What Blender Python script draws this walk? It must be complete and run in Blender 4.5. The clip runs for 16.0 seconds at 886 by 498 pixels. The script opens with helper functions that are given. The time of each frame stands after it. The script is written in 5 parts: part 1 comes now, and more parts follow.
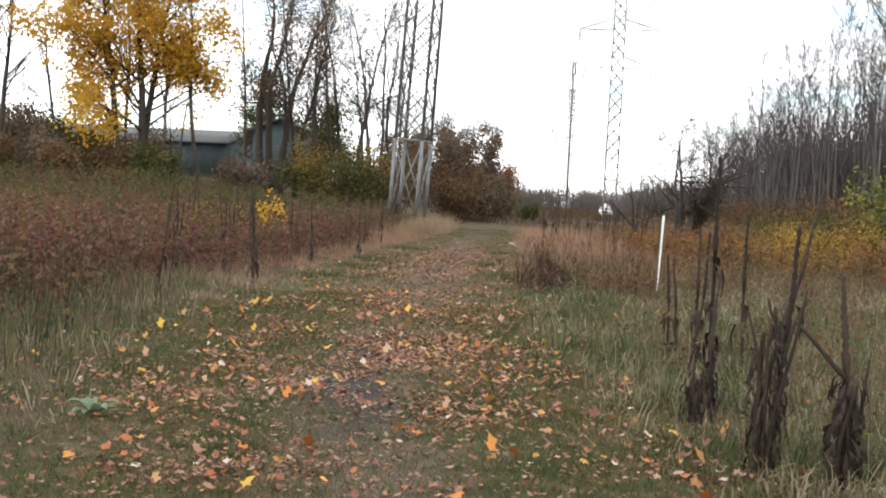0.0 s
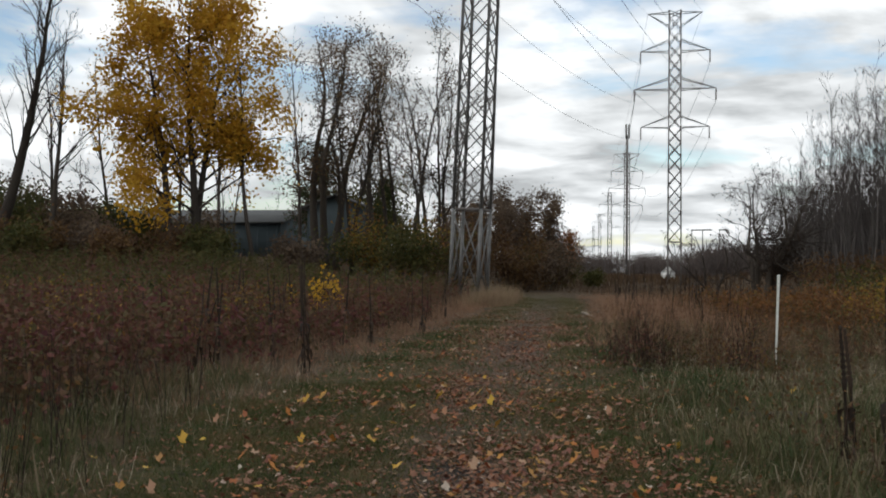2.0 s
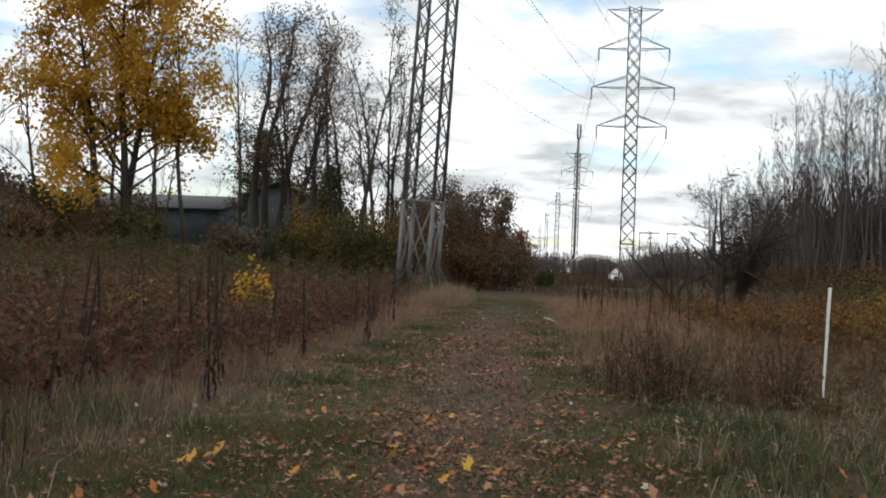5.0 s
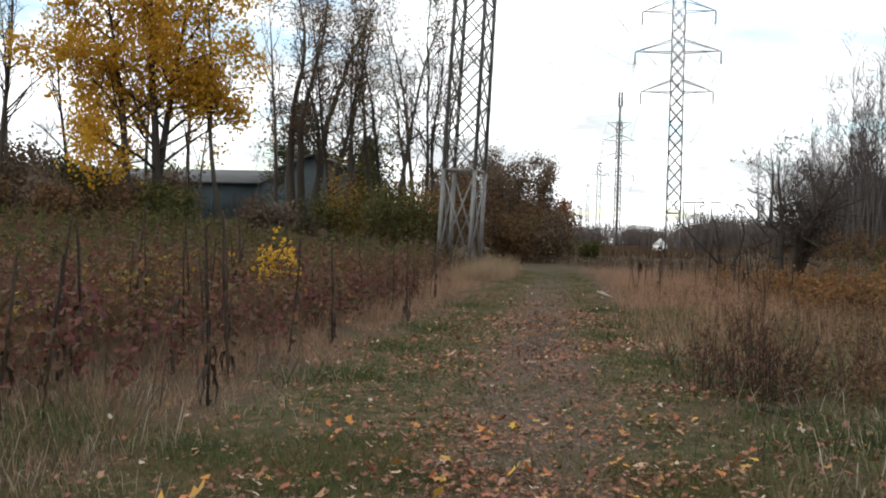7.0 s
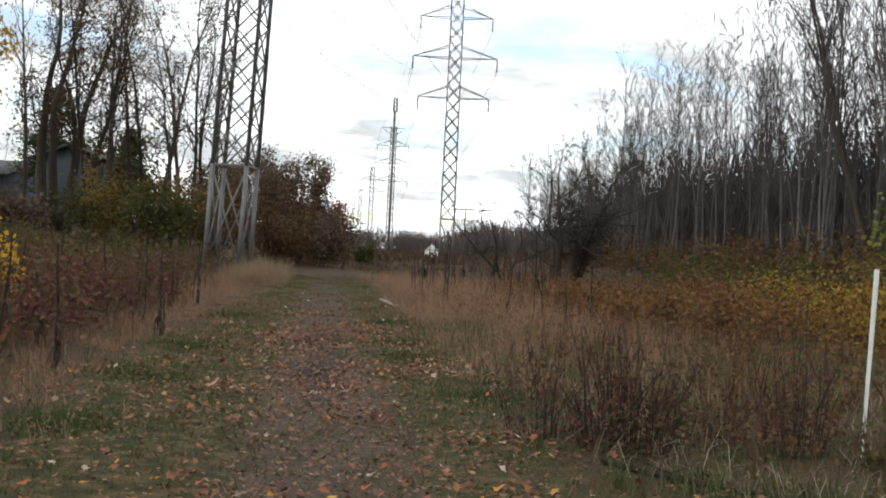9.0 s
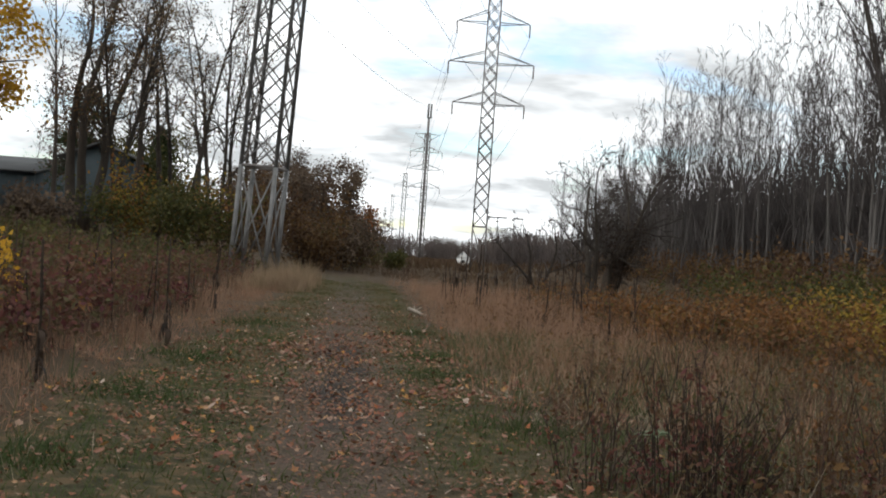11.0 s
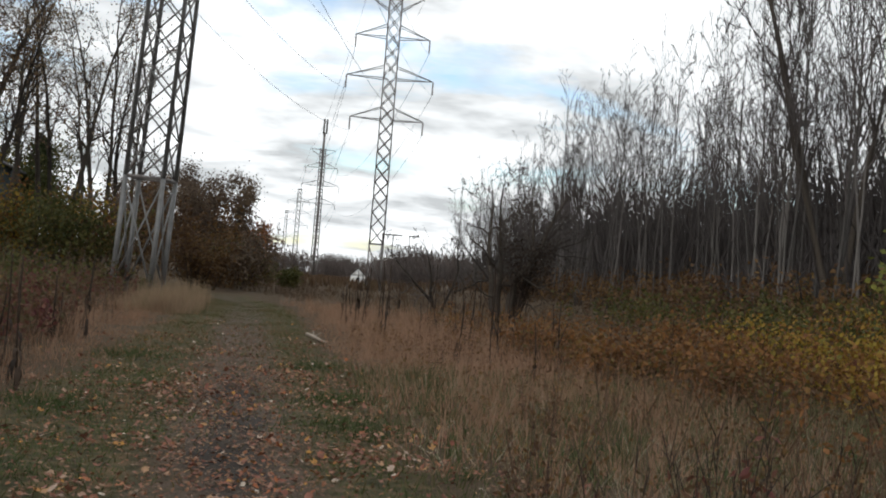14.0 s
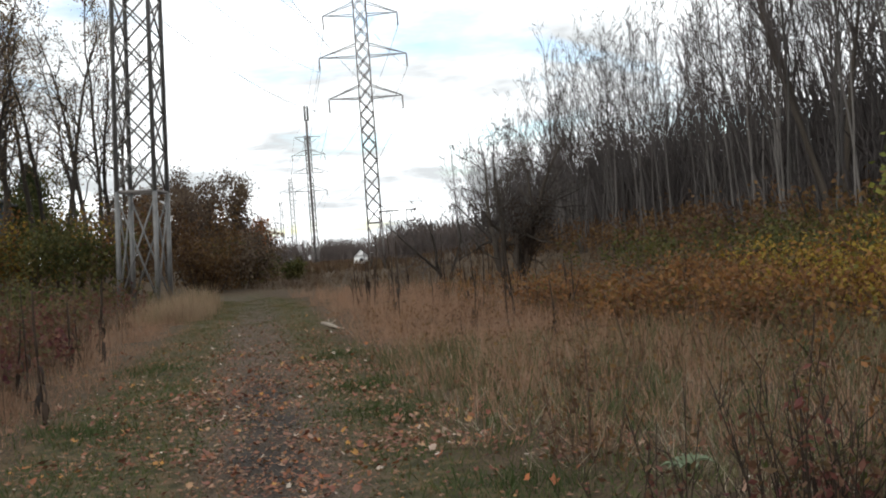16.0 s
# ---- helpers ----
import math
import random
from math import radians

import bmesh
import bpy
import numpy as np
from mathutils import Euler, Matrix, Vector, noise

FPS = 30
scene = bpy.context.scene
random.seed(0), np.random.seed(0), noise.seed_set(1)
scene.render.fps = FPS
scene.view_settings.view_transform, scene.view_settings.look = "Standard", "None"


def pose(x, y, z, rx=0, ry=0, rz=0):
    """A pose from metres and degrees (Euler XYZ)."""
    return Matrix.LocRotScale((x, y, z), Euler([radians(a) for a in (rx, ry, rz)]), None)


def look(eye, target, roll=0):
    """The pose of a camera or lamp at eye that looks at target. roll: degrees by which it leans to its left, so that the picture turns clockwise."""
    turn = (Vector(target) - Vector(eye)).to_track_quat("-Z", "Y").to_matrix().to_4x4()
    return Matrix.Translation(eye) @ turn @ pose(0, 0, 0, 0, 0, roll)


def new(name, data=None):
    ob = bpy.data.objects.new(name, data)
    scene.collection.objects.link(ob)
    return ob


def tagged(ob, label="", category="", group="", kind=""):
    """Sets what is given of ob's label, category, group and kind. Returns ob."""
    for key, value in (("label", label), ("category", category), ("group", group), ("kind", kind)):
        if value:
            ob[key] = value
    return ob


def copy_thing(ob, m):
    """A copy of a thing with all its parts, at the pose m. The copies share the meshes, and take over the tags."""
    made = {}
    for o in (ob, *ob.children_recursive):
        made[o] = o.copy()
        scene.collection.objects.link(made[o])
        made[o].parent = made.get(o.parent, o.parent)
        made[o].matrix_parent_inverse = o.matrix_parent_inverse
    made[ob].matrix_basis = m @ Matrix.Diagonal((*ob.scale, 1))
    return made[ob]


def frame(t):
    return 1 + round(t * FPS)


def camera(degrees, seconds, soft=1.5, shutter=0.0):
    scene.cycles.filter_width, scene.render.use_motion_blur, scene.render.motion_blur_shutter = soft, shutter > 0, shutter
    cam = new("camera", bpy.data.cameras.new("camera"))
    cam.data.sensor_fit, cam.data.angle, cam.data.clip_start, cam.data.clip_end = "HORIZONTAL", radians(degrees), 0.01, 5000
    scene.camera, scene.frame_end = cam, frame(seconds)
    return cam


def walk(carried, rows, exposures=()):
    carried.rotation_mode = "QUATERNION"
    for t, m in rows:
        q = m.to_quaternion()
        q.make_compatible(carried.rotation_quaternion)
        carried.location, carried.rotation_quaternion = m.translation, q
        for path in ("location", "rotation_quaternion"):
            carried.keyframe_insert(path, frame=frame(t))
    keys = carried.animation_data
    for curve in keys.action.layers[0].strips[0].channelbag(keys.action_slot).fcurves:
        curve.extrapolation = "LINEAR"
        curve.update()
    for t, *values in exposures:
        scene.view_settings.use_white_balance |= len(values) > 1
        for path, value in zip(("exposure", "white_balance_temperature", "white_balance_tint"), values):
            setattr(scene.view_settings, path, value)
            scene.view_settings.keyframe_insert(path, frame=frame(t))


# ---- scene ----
cam = camera(43.8, 16.0, soft=2.0)
PATH = [
    (0, (1.666, 2.266, 1.502), (1.401, 4.246, 1.413), 2.9),
    (0.5, (1.486, 2.88, 1.463), (1.233, 4.863, 1.419), 3.6),
    (1, (1.35, 3.509, 1.453), (1.095, 5.493, 1.453), 2.6),
    (1.5, (1.205, 4.077, 1.489), (0.861, 6.047, 1.52), 1.5),
    (2, (1.034, 4.726, 1.458), (0.662, 6.691, 1.496), 0.4),
    (2.5, (0.955, 5.377, 1.465), (0.614, 7.347, 1.435), 4.7),
    (3, (0.758, 6.02, 1.423), (0.413, 7.987, 1.313), 3.2),
    (3.5, (0.597, 6.657, 1.406), (0.226, 8.62, 1.319), 0.2),
    (4, (0.446, 7.276, 1.443), (0.025, 9.231, 1.432), 2.0),
    (4.5, (0.295, 7.864, 1.466), (-0.043, 9.835, 1.517), -0.3),
    (5, (0.193, 8.526, 1.487), (-0.081, 10.506, 1.519), 2.3),
    (5.2, (0.129, 8.785, 1.452), (-0.158, 10.764, 1.487), 1.2),
    (7.3, (-0.302, 11.318, 1.452), (-0.649, 13.288, 1.429), 1.6),
    (7.5, (-0.351, 11.675, 1.439), (-0.628, 13.656, 1.432), 2.5),
    (8, (-0.483, 12.288, 1.429), (-0.619, 14.283, 1.416), 1.1),
    (8.5, (-0.513, 13.009, 1.456), (-0.421, 15.006, 1.442), 2.7),
    (9, (-0.654, 13.576, 1.405), (-0.587, 15.575, 1.408), 2.8),
    (9.2, (-0.758, 13.756, 1.403), (-0.708, 15.755, 1.402), 2.6),
    (11.3, (-0.651, 15.231, 1.397), (-0.64, 17.231, 1.419), 4.2),
    (11.5, (-0.69, 15.384, 1.39), (-0.613, 17.382, 1.429), 4.0),
    (12, (-0.788, 15.965, 1.439), (-0.709, 17.962, 1.492), 0.0),
    (12.5, (-0.826, 16.563, 1.454), (-0.795, 18.562, 1.514), 2.0),
    (13, (-0.908, 17.152, 1.441), (-0.857, 19.149, 1.518), 0.7),
    (13.5, (-0.887, 17.267, 1.454), (-0.774, 19.263, 1.53), 3.9),
    (14, (-0.851, 17.139, 1.476), (-0.652, 19.128, 1.535), 4.6),
    (14.5, (-0.844, 16.953, 1.495), (-0.579, 18.935, 1.551), 3.9),
    (15, (-0.835, 16.943, 1.503), (-0.552, 18.922, 1.559), 4.3),
    (15.5, (-0.88, 16.976, 1.492), (-0.593, 18.955, 1.531), 3.6),
    (16, (-0.916, 17.232, 1.512), (-0.717, 19.222, 1.513), -4.1),
]
EXPOSURES = [(0.0, 0.97), (0.5, 0.24), (1.0, -0.08), (1.5, -0.58), (2.0, -0.58), (2.5, -0.08), (3.0, 0.62), (3.5, 0.87), (4.0, 0.42), (4.5, -0.18), (5.0, -0.28), (7.5, 0.27), (8.0, -0.13),
             (8.5, -0.13), (9.0, 0.0), (11.5, -0.33), (12.0, -0.53), (12.5, -0.72), (13.0, -0.8), (13.5, -0.73), (14.0, -0.3), (14.5, 0.07), (15.0, 0.02), (15.5, -0.03), (16.0, 0.02)]
walk(cam, [(t, look(eye, target, roll)) for t, eye, target, roll in PATH], EXPOSURES)

# ---- world and light ----
SUN_AZ, SUN_EL = 232.0, 30.0
world = bpy.data.worlds.new("overcast_sky")
scene.world = world
world.use_nodes = True
wt = world.node_tree
wt.nodes.clear()


def wn(kind, **props):
    n = wt.nodes.new(kind)
    for k, v in props.items():
        if k == "inputs":
            for name, val in v.items():
                n.inputs[name].default_value = val
    return n


sky = wn("ShaderNodeTexSky")
sky.sky_type = "NISHITA"
sky.sun_disc = False
sky.sun_elevation, sky.sun_rotation = radians(SUN_EL), radians(SUN_AZ)
sky.air_density, sky.dust_density, sky.ozone_density = 1.0, 0.6, 0.6
coord = wn("ShaderNodeTexCoord")
sep = wn("ShaderNodeSeparateXYZ")
wt.links.new(coord.outputs["Generated"], sep.inputs[0])
# clouds lie on a flat layer: divide the direction by its height
lift = wn("ShaderNodeMath")
lift.operation = "ADD"
lift.inputs[1].default_value = 0.13
up = wn("ShaderNodeMath")
up.operation = "MAXIMUM"
up.inputs[1].default_value = 0.0
wt.links.new(sep.outputs[2], up.inputs[0])
wt.links.new(up.outputs[0], lift.inputs[0])
divx, divy = wn("ShaderNodeMath"), wn("ShaderNodeMath")
for n, o in ((divx, 0), (divy, 1)):
    n.operation = "DIVIDE"
    wt.links.new(sep.outputs[o], n.inputs[0])
    wt.links.new(lift.outputs[0], n.inputs[1])
comb = wn("ShaderNodeCombineXYZ")
wt.links.new(divx.outputs[0], comb.inputs[0])
wt.links.new(divy.outputs[0], comb.inputs[1])
comb.inputs[2].default_value = 3.7
big = wn("ShaderNodeTexNoise", inputs={"Scale": 0.85, "Detail": 7.0, "Roughness": 0.55, "Distortion": 0.3})
wt.links.new(comb.outputs[0], big.inputs["Vector"])
gap = wn("ShaderNodeMapRange", inputs={"From Min": 0.345, "From Max": 0.44})
wt.links.new(big.outputs["Fac"], gap.inputs["Value"])
tone = wn("ShaderNodeTexNoise", inputs={"Scale": 1.7, "Detail": 6.0, "Roughness": 0.55, "Distortion": 0.2})
wt.links.new(comb.outputs[0], tone.inputs["Vector"])
shade = wn("ShaderNodeMapRange", inputs={"From Min": 0.38, "From Max": 0.6, "To Min": 8.2, "To Max": 17.5})
wt.links.new(tone.outputs["Fac"], shade.inputs["Value"])
cloud = wn("ShaderNodeMix")
cloud.data_type = "RGBA"
cloud.inputs["A"].default_value = (0.89, 0.96, 1.0, 1)
cloud.inputs["B"].default_value = (1.0, 1.0, 1.0, 1)
wt.links.new(tone.outputs["Fac"], cloud.inputs["Factor"])
bright = wn("ShaderNodeVectorMath")
bright.operation = "SCALE"
wt.links.new(cloud.outputs["Result"], bright.inputs[0])
wt.links.new(shade.outputs[0], bright.inputs["Scale"])
mixed = wn("ShaderNodeMix")
mixed.data_type = "RGBA"
skyup = wn("ShaderNodeVectorMath")
skyup.operation = "SCALE"
skyup.inputs["Scale"].default_value = 2.3
wt.links.new(sky.outputs[0], skyup.inputs[0])
wt.links.new(gap.outputs[0], mixed.inputs["Factor"])
wt.links.new(skyup.outputs[0], mixed.inputs["A"])
wt.links.new(bright.outputs[0], mixed.inputs["B"])
back = wn("ShaderNodeBackground")
back.inputs["Strength"].default_value = 0.1
wt.links.new(mixed.outputs["Result"], back.inputs["Color"])
wout = wn("ShaderNodeOutputWorld")
wt.links.new(back.outputs[0], wout.inputs[0])

lamp = bpy.data.lights.new("sun", "SUN")
lamp.energy, lamp.angle, lamp.color = 0.7, radians(12), (1.0, 0.95, 0.87)
sun = new("sun", lamp)
a, e = radians(SUN_AZ), radians(SUN_EL)
sun.matrix_world = look((0, 0, 40), (-math.sin(a) * math.cos(e), -math.cos(a) * math.cos(e), 40 - math.sin(e)))


# ---- materials ----
def base_mat(name):
    m = bpy.data.materials.new(name)
    m.use_nodes = True
    return m, m.node_tree, m.node_tree.nodes["Principled BSDF"]


def ramp(nt, stops, smooth=True):
    n = nt.nodes.new("ShaderNodeValToRGB")
    n.color_ramp.interpolation = "LINEAR" if smooth else "CONSTANT"
    el = n.color_ramp.elements
    while len(el) < len(stops):
        el.new(0.5)
    for i, (p, c) in enumerate(stops):
        el[i].position, el[i].color = p, (*c, 1)
    return n


def plant_mat(name, colours, rough=0.75, through_light=0.25, patch=0.6, patch_scale=0.35):
    """Blades and leaves: each one takes its colour by chance, patches of the meadow lean to one end."""
    m, nt, bsdf = base_mat(name)
    geo = nt.nodes.new("ShaderNodeNewGeometry")
    tc = nt.nodes.new("ShaderNodeTexCoord")
    nz = nt.nodes.new("ShaderNodeTexNoise")
    nz.inputs["Scale"].default_value, nz.inputs["Detail"].default_value = patch_scale, 4
    nt.links.new(tc.outputs["Object"], nz.inputs["Vector"])
    spread = nt.nodes.new("ShaderNodeMapRange")
    spread.inputs["From Min"].default_value, spread.inputs["From Max"].default_value = 0.3, 0.7
    nt.links.new(nz.outputs["Fac"], spread.inputs["Value"])
    mx = nt.nodes.new("ShaderNodeMix")
    mx.inputs["Factor"].default_value = patch
    nt.links.new(geo.outputs["Random Per Island"], mx.inputs["A"])
    nt.links.new(spread.outputs[0], mx.inputs["B"])
    n = len(colours)
    rp = ramp(nt, [(i / max(n - 1, 1), c) for i, c in enumerate(colours)])
    nt.links.new(mx.outputs["Result"], rp.inputs["Fac"])
    fine = nt.nodes.new("ShaderNodeTexNoise")
    fine.inputs["Scale"].default_value = 38
    nt.links.new(tc.outputs["Object"], fine.inputs["Vector"])
    vary = nt.nodes.new("ShaderNodeHueSaturation")
    mr = nt.nodes.new("ShaderNodeMapRange")
    mr.inputs["To Min"].default_value, mr.inputs["To Max"].default_value = 0.42, 0.96
    nt.links.new(fine.outputs["Fac"], mr.inputs["Value"])
    nt.links.new(mr.outputs[0], vary.inputs["Value"])
    nt.links.new(rp.outputs["Color"], vary.inputs["Color"])
    nt.links.new(vary.outputs["Color"], bsdf.inputs["Base Color"])
    bsdf.inputs["Roughness"].default_value = rough
    bsdf.inputs["Specular IOR Level"].default_value = 0.25
    if through_light:
        tr = nt.nodes.new("ShaderNodeBsdfTranslucent")
        nt.links.new(vary.outputs["Color"], tr.inputs["Color"])
        ms = nt.nodes.new("ShaderNodeMixShader")
        ms.inputs["Fac"].default_value = through_light
        nt.links.new(bsdf.outputs[0], ms.inputs[1])
        nt.links.new(tr.outputs[0], ms.inputs[2])
        nt.links.new(ms.outputs[0], nt.nodes["Material Output"].inputs["Surface"])
    return m


def bark_mat(name, dark, light, scale=3.0, stretch=0.12, rough=0.9):
    m, nt, bsdf = base_mat(name)
    tc = nt.nodes.new("ShaderNodeTexCoord")
    mp = nt.nodes.new("ShaderNodeMapping")
    mp.inputs["Scale"].default_value = (1, 1, stretch)
    nt.links.new(tc.outputs["Object"], mp.inputs["Vector"])
    n1 = nt.nodes.new("ShaderNodeTexNoise")
    n1.inputs["Scale"].default_value, n1.inputs["Detail"].default_value = scale * 6, 6
    nt.links.new(mp.outputs[0], n1.inputs["Vector"])
    n2 = nt.nodes.new("ShaderNodeTexNoise")
    n2.inputs["Scale"].default_value = 0.5
    nt.links.new(tc.outputs["Object"], n2.inputs["Vector"])
    oi = nt.nodes.new("ShaderNodeObjectInfo")
    add = nt.nodes.new("ShaderNodeMath")
    add.operation = "MULTIPLY_ADD"
    add.inputs[1].default_value = 0.5
    nt.links.new(n1.outputs["Fac"], add.inputs[0])
    half = nt.nodes.new("ShaderNodeMath")
    half.operation = "MULTIPLY_ADD"
    half.inputs[1].default_value, half.inputs[2].default_value = 0.45, -0.1
    nt.links.new(oi.outputs["Random"], half.inputs[0])
    add2 = nt.nodes.new("ShaderNodeMath")
    add2.operation = "MULTIPLY_ADD"
    add2.inputs[1].default_value = 0.4
    nt.links.new(n2.outputs["Fac"], add2.inputs[0])
    nt.links.new(half.outputs[0], add2.inputs[2])
    nt.links.new(add2.outputs[0], add.inputs[2])
    rp = ramp(nt, [(0.2, dark), (0.85, light)])
    nt.links.new(add.outputs[0], rp.inputs["Fac"])
    nt.links.new(rp.outputs["Color"], bsdf.inputs["Base Color"])
    bsdf.inputs["Roughness"].default_value = rough
    bsdf.inputs["Specular IOR Level"].default_value = 0.2
    bp = nt.nodes.new("ShaderNodeBump")
    bp.inputs["Strength"].default_value, bp.inputs["Distance"].default_value = 0.6, 0.02
    nt.links.new(n1.outputs["Fac"], bp.inputs["Height"])
    nt.links.new(bp.outputs[0], bsdf.inputs["Normal"])
    return m


def worn_mat(name, a_col, b_col, scale=4.0, rough=0.6, metal=0.0, fine=40.0, bump=0.15):
    """Painted, galvanised or weathered surfaces: blotches at two scales."""
    m, nt, bsdf = base_mat(name)
    tc = nt.nodes.new("ShaderNodeTexCoord")
    n1 = nt.nodes.new("ShaderNodeTexNoise")
    n1.inputs["Scale"].default_value, n1.inputs["Detail"].default_value = scale, 5
    n2 = nt.nodes.new("ShaderNodeTexNoise")
    n2.inputs["Scale"].default_value, n2.inputs["Detail"].default_value = fine, 3
    for n in (n1, n2):
        nt.links.new(tc.outputs["Object"], n.inputs["Vector"])
    av = nt.nodes.new("ShaderNodeMix")
    av.inputs["Factor"].default_value = 0.35
    nt.links.new(n1.outputs["Fac"], av.inputs["A"])
    nt.links.new(n2.outputs["Fac"], av.inputs["B"])
    rp = ramp(nt, [(0.3, a_col), (0.7, b_col)])
    nt.links.new(av.outputs["Result"], rp.inputs["Fac"])
    nt.links.new(rp.outputs["Color"], bsdf.inputs["Base Color"])
    bsdf.inputs["Roughness"].default_value, bsdf.inputs["Metallic"].default_value = rough, metal
    bp = nt.nodes.new("ShaderNodeBump")
    bp.inputs["Strength"].default_value, bp.inputs["Distance"].default_value = bump, 0.01
    nt.links.new(n2.outputs["Fac"], bp.inputs["Height"])
    nt.links.new(bp.outputs[0], bsdf.inputs["Normal"])
    return m


def ground_mat():
    m, nt, bsdf = base_mat("meadow_soil")
    tc = nt.nodes.new("ShaderNodeTexCoord")

    def noise_tex(scale, detail=5):
        n = nt.nodes.new("ShaderNodeTexNoise")
        n.inputs["Scale"].default_value, n.inputs["Detail"].default_value = scale, detail
        nt.links.new(tc.outputs["Object"], n.inputs["Vector"])
        return n

    def attr(name):
        n = nt.nodes.new("ShaderNodeAttribute")
        n.attribute_name = name
        return n

    def mix(fac, c1, c2):
        n = nt.nodes.new("ShaderNodeMix")
        n.data_type = "RGBA"
        nt.links.new(fac, n.inputs["Factor"])
        nt.links.new(c1, n.inputs["A"])
        nt.links.new(c2, n.inputs["B"])
        return n.outputs["Result"]

    fine, mid, wide = noise_tex(45), noise_tex(6), noise_tex(0.5)
    field = ramp(nt, [(0.3, (0.026, 0.02, 0.013)), (0.5, (0.066, 0.045, 0.026)), (0.7, (0.12, 0.08, 0.046))])
    nt.links.new(fine.outputs["Fac"], field.inputs["Fac"])
    turf = ramp(nt, [(0.3, (0.026, 0.027, 0.012)), (0.5, (0.06, 0.052, 0.025)), (0.7, (0.13, 0.085, 0.046))])
    nt.links.new(mid.outputs["Fac"], turf.inputs["Fac"])
    thatch = ramp(nt, [(0.3, (0.045, 0.034, 0.025)), (0.55, (0.095, 0.068, 0.05)), (0.75, (0.18, 0.13, 0.095))])
    nt.links.new(fine.outputs["Fac"], thatch.inputs["Fac"])
    mud = ramp(nt, [(0.3, (0.02, 0.017, 0.014)), (0.6, (0.046, 0.038, 0.032)), (0.8, (0.088, 0.072, 0.058))])
    nt.links.new(fine.outputs["Fac"], mud.inputs["Fac"])

    def masked(name, lo=0.25, hi=0.75):
        s = nt.nodes.new("ShaderNodeMath")
        s.operation = "MULTIPLY_ADD"
        s.inputs[1].default_value = 0.9
        nt.links.new(mid.outputs["Fac"], s.inputs[0])
        off = nt.nodes.new("ShaderNodeMath")
        off.operation = "SUBTRACT"
        off.inputs[1].default_value = 0.45
        nt.links.new(attr(name).outputs["Fac"], off.inputs[0])
        nt.links.new(off.outputs[0], s.inputs[2])
        r = nt.nodes.new("ShaderNodeMapRange")
        r.inputs["From Min"].default_value, r.inputs["From Max"].default_value = lo, hi
        nt.links.new(s.outputs[0], r.inputs["Value"])
        return r.outputs[0]

    c = mix(masked("mown"), field.outputs["Color"], turf.outputs["Color"])
    c = mix(masked("worn"), c, thatch.outputs["Color"])
    c = mix(masked("mud"), c, mud.outputs["Color"])
    nt.links.new(c, bsdf.inputs["Base Color"])
    bsdf.inputs["Roughness"].default_value = 0.95
    bsdf.inputs["Specular IOR Level"].default_value = 0.15
    bp = nt.nodes.new("ShaderNodeBump")
    bp.inputs["Strength"].default_value, bp.inputs["Distance"].default_value = 0.8, 0.04
    nt.links.new(fine.outputs["Fac"], bp.inputs["Height"])
    nt.links.new(bp.outputs[0], bsdf.inputs["Normal"])
    return m


M_GROUND = ground_mat()
M_TURF = plant_mat("turf_blades", [(0.04, 0.068, 0.016), (0.07, 0.098, 0.026), (0.11, 0.108, 0.036), (0.20, 0.13, 0.062), (0.32, 0.21, 0.12)], patch=0.55, patch_scale=1.2)
M_STRAW = plant_mat("bleached_straw", [(0.28, 0.22, 0.14), (0.40, 0.33, 0.23), (0.52, 0.45, 0.34)], patch=0.2)
M_MEADOW = plant_mat("green_meadow_grass", [(0.036, 0.062, 0.018), (0.07, 0.098, 0.03), (0.12, 0.125, 0.05), (0.20, 0.155, 0.085), (0.34, 0.26, 0.175)], patch=0.6, patch_scale=1.2)
M_LUSH = plant_mat("fresh_grass", [(0.045, 0.082, 0.018), (0.07, 0.115, 0.028), (0.105, 0.14, 0.04), (0.16, 0.155, 0.06)], patch=0.5, patch_scale=0.9)
M_THATCH = plant_mat("dead_thatch", [(0.16, 0.10, 0.055), (0.28, 0.19, 0.12), (0.40, 0.28, 0.19), (0.20, 0.12, 0.075)], patch=0.3)
M_TAN = plant_mat("tan_tall_grass", [(0.17, 0.10, 0.058), (0.27, 0.175, 0.11), (0.40, 0.28, 0.18), (0.24, 0.19, 0.10), (0.13, 0.125, 0.055)], patch=0.6, patch_scale=1.1)
M_PINK = plant_mat("reddish_grass", [(0.20, 0.095, 0.058), (0.34, 0.19, 0.118), (0.45, 0.275, 0.18), (0.29, 0.175, 0.10), (0.18, 0.105, 0.066)], patch=0.6, patch_scale=1.0)
M_ROUGH = plant_mat("rough_grass", [(0.03, 0.052, 0.015), (0.07, 0.098, 0.033), (0.14, 0.135, 0.06), (0.27, 0.205, 0.125), (0.46, 0.36, 0.25)], patch=0.6, patch_scale=1.3)
M_FIELD = plant_mat("old_field_growth", [(0.05, 0.032, 0.02), (0.09, 0.052, 0.03), (0.13, 0.08, 0.04), (0.075, 0.07, 0.028)], patch=0.6, patch_scale=0.12)
M_RED_LEAF = plant_mat("red_brown_foliage", [(0.075, 0.026, 0.034), (0.13, 0.042, 0.048), (0.18, 0.065, 0.05), (0.15, 0.085, 0.045), (0.11, 0.10, 0.04), (0.15, 0.05, 0.05), (0.34, 0.17, 0.05)], patch=0.72, patch_scale=0.8)
M_OLIVE_LEAF = plant_mat("olive_foliage", [(0.04, 0.05, 0.016), (0.07, 0.078, 0.022), (0.12, 0.105, 0.028), (0.14, 0.09, 0.032)], patch=0.5, patch_scale=0.3)
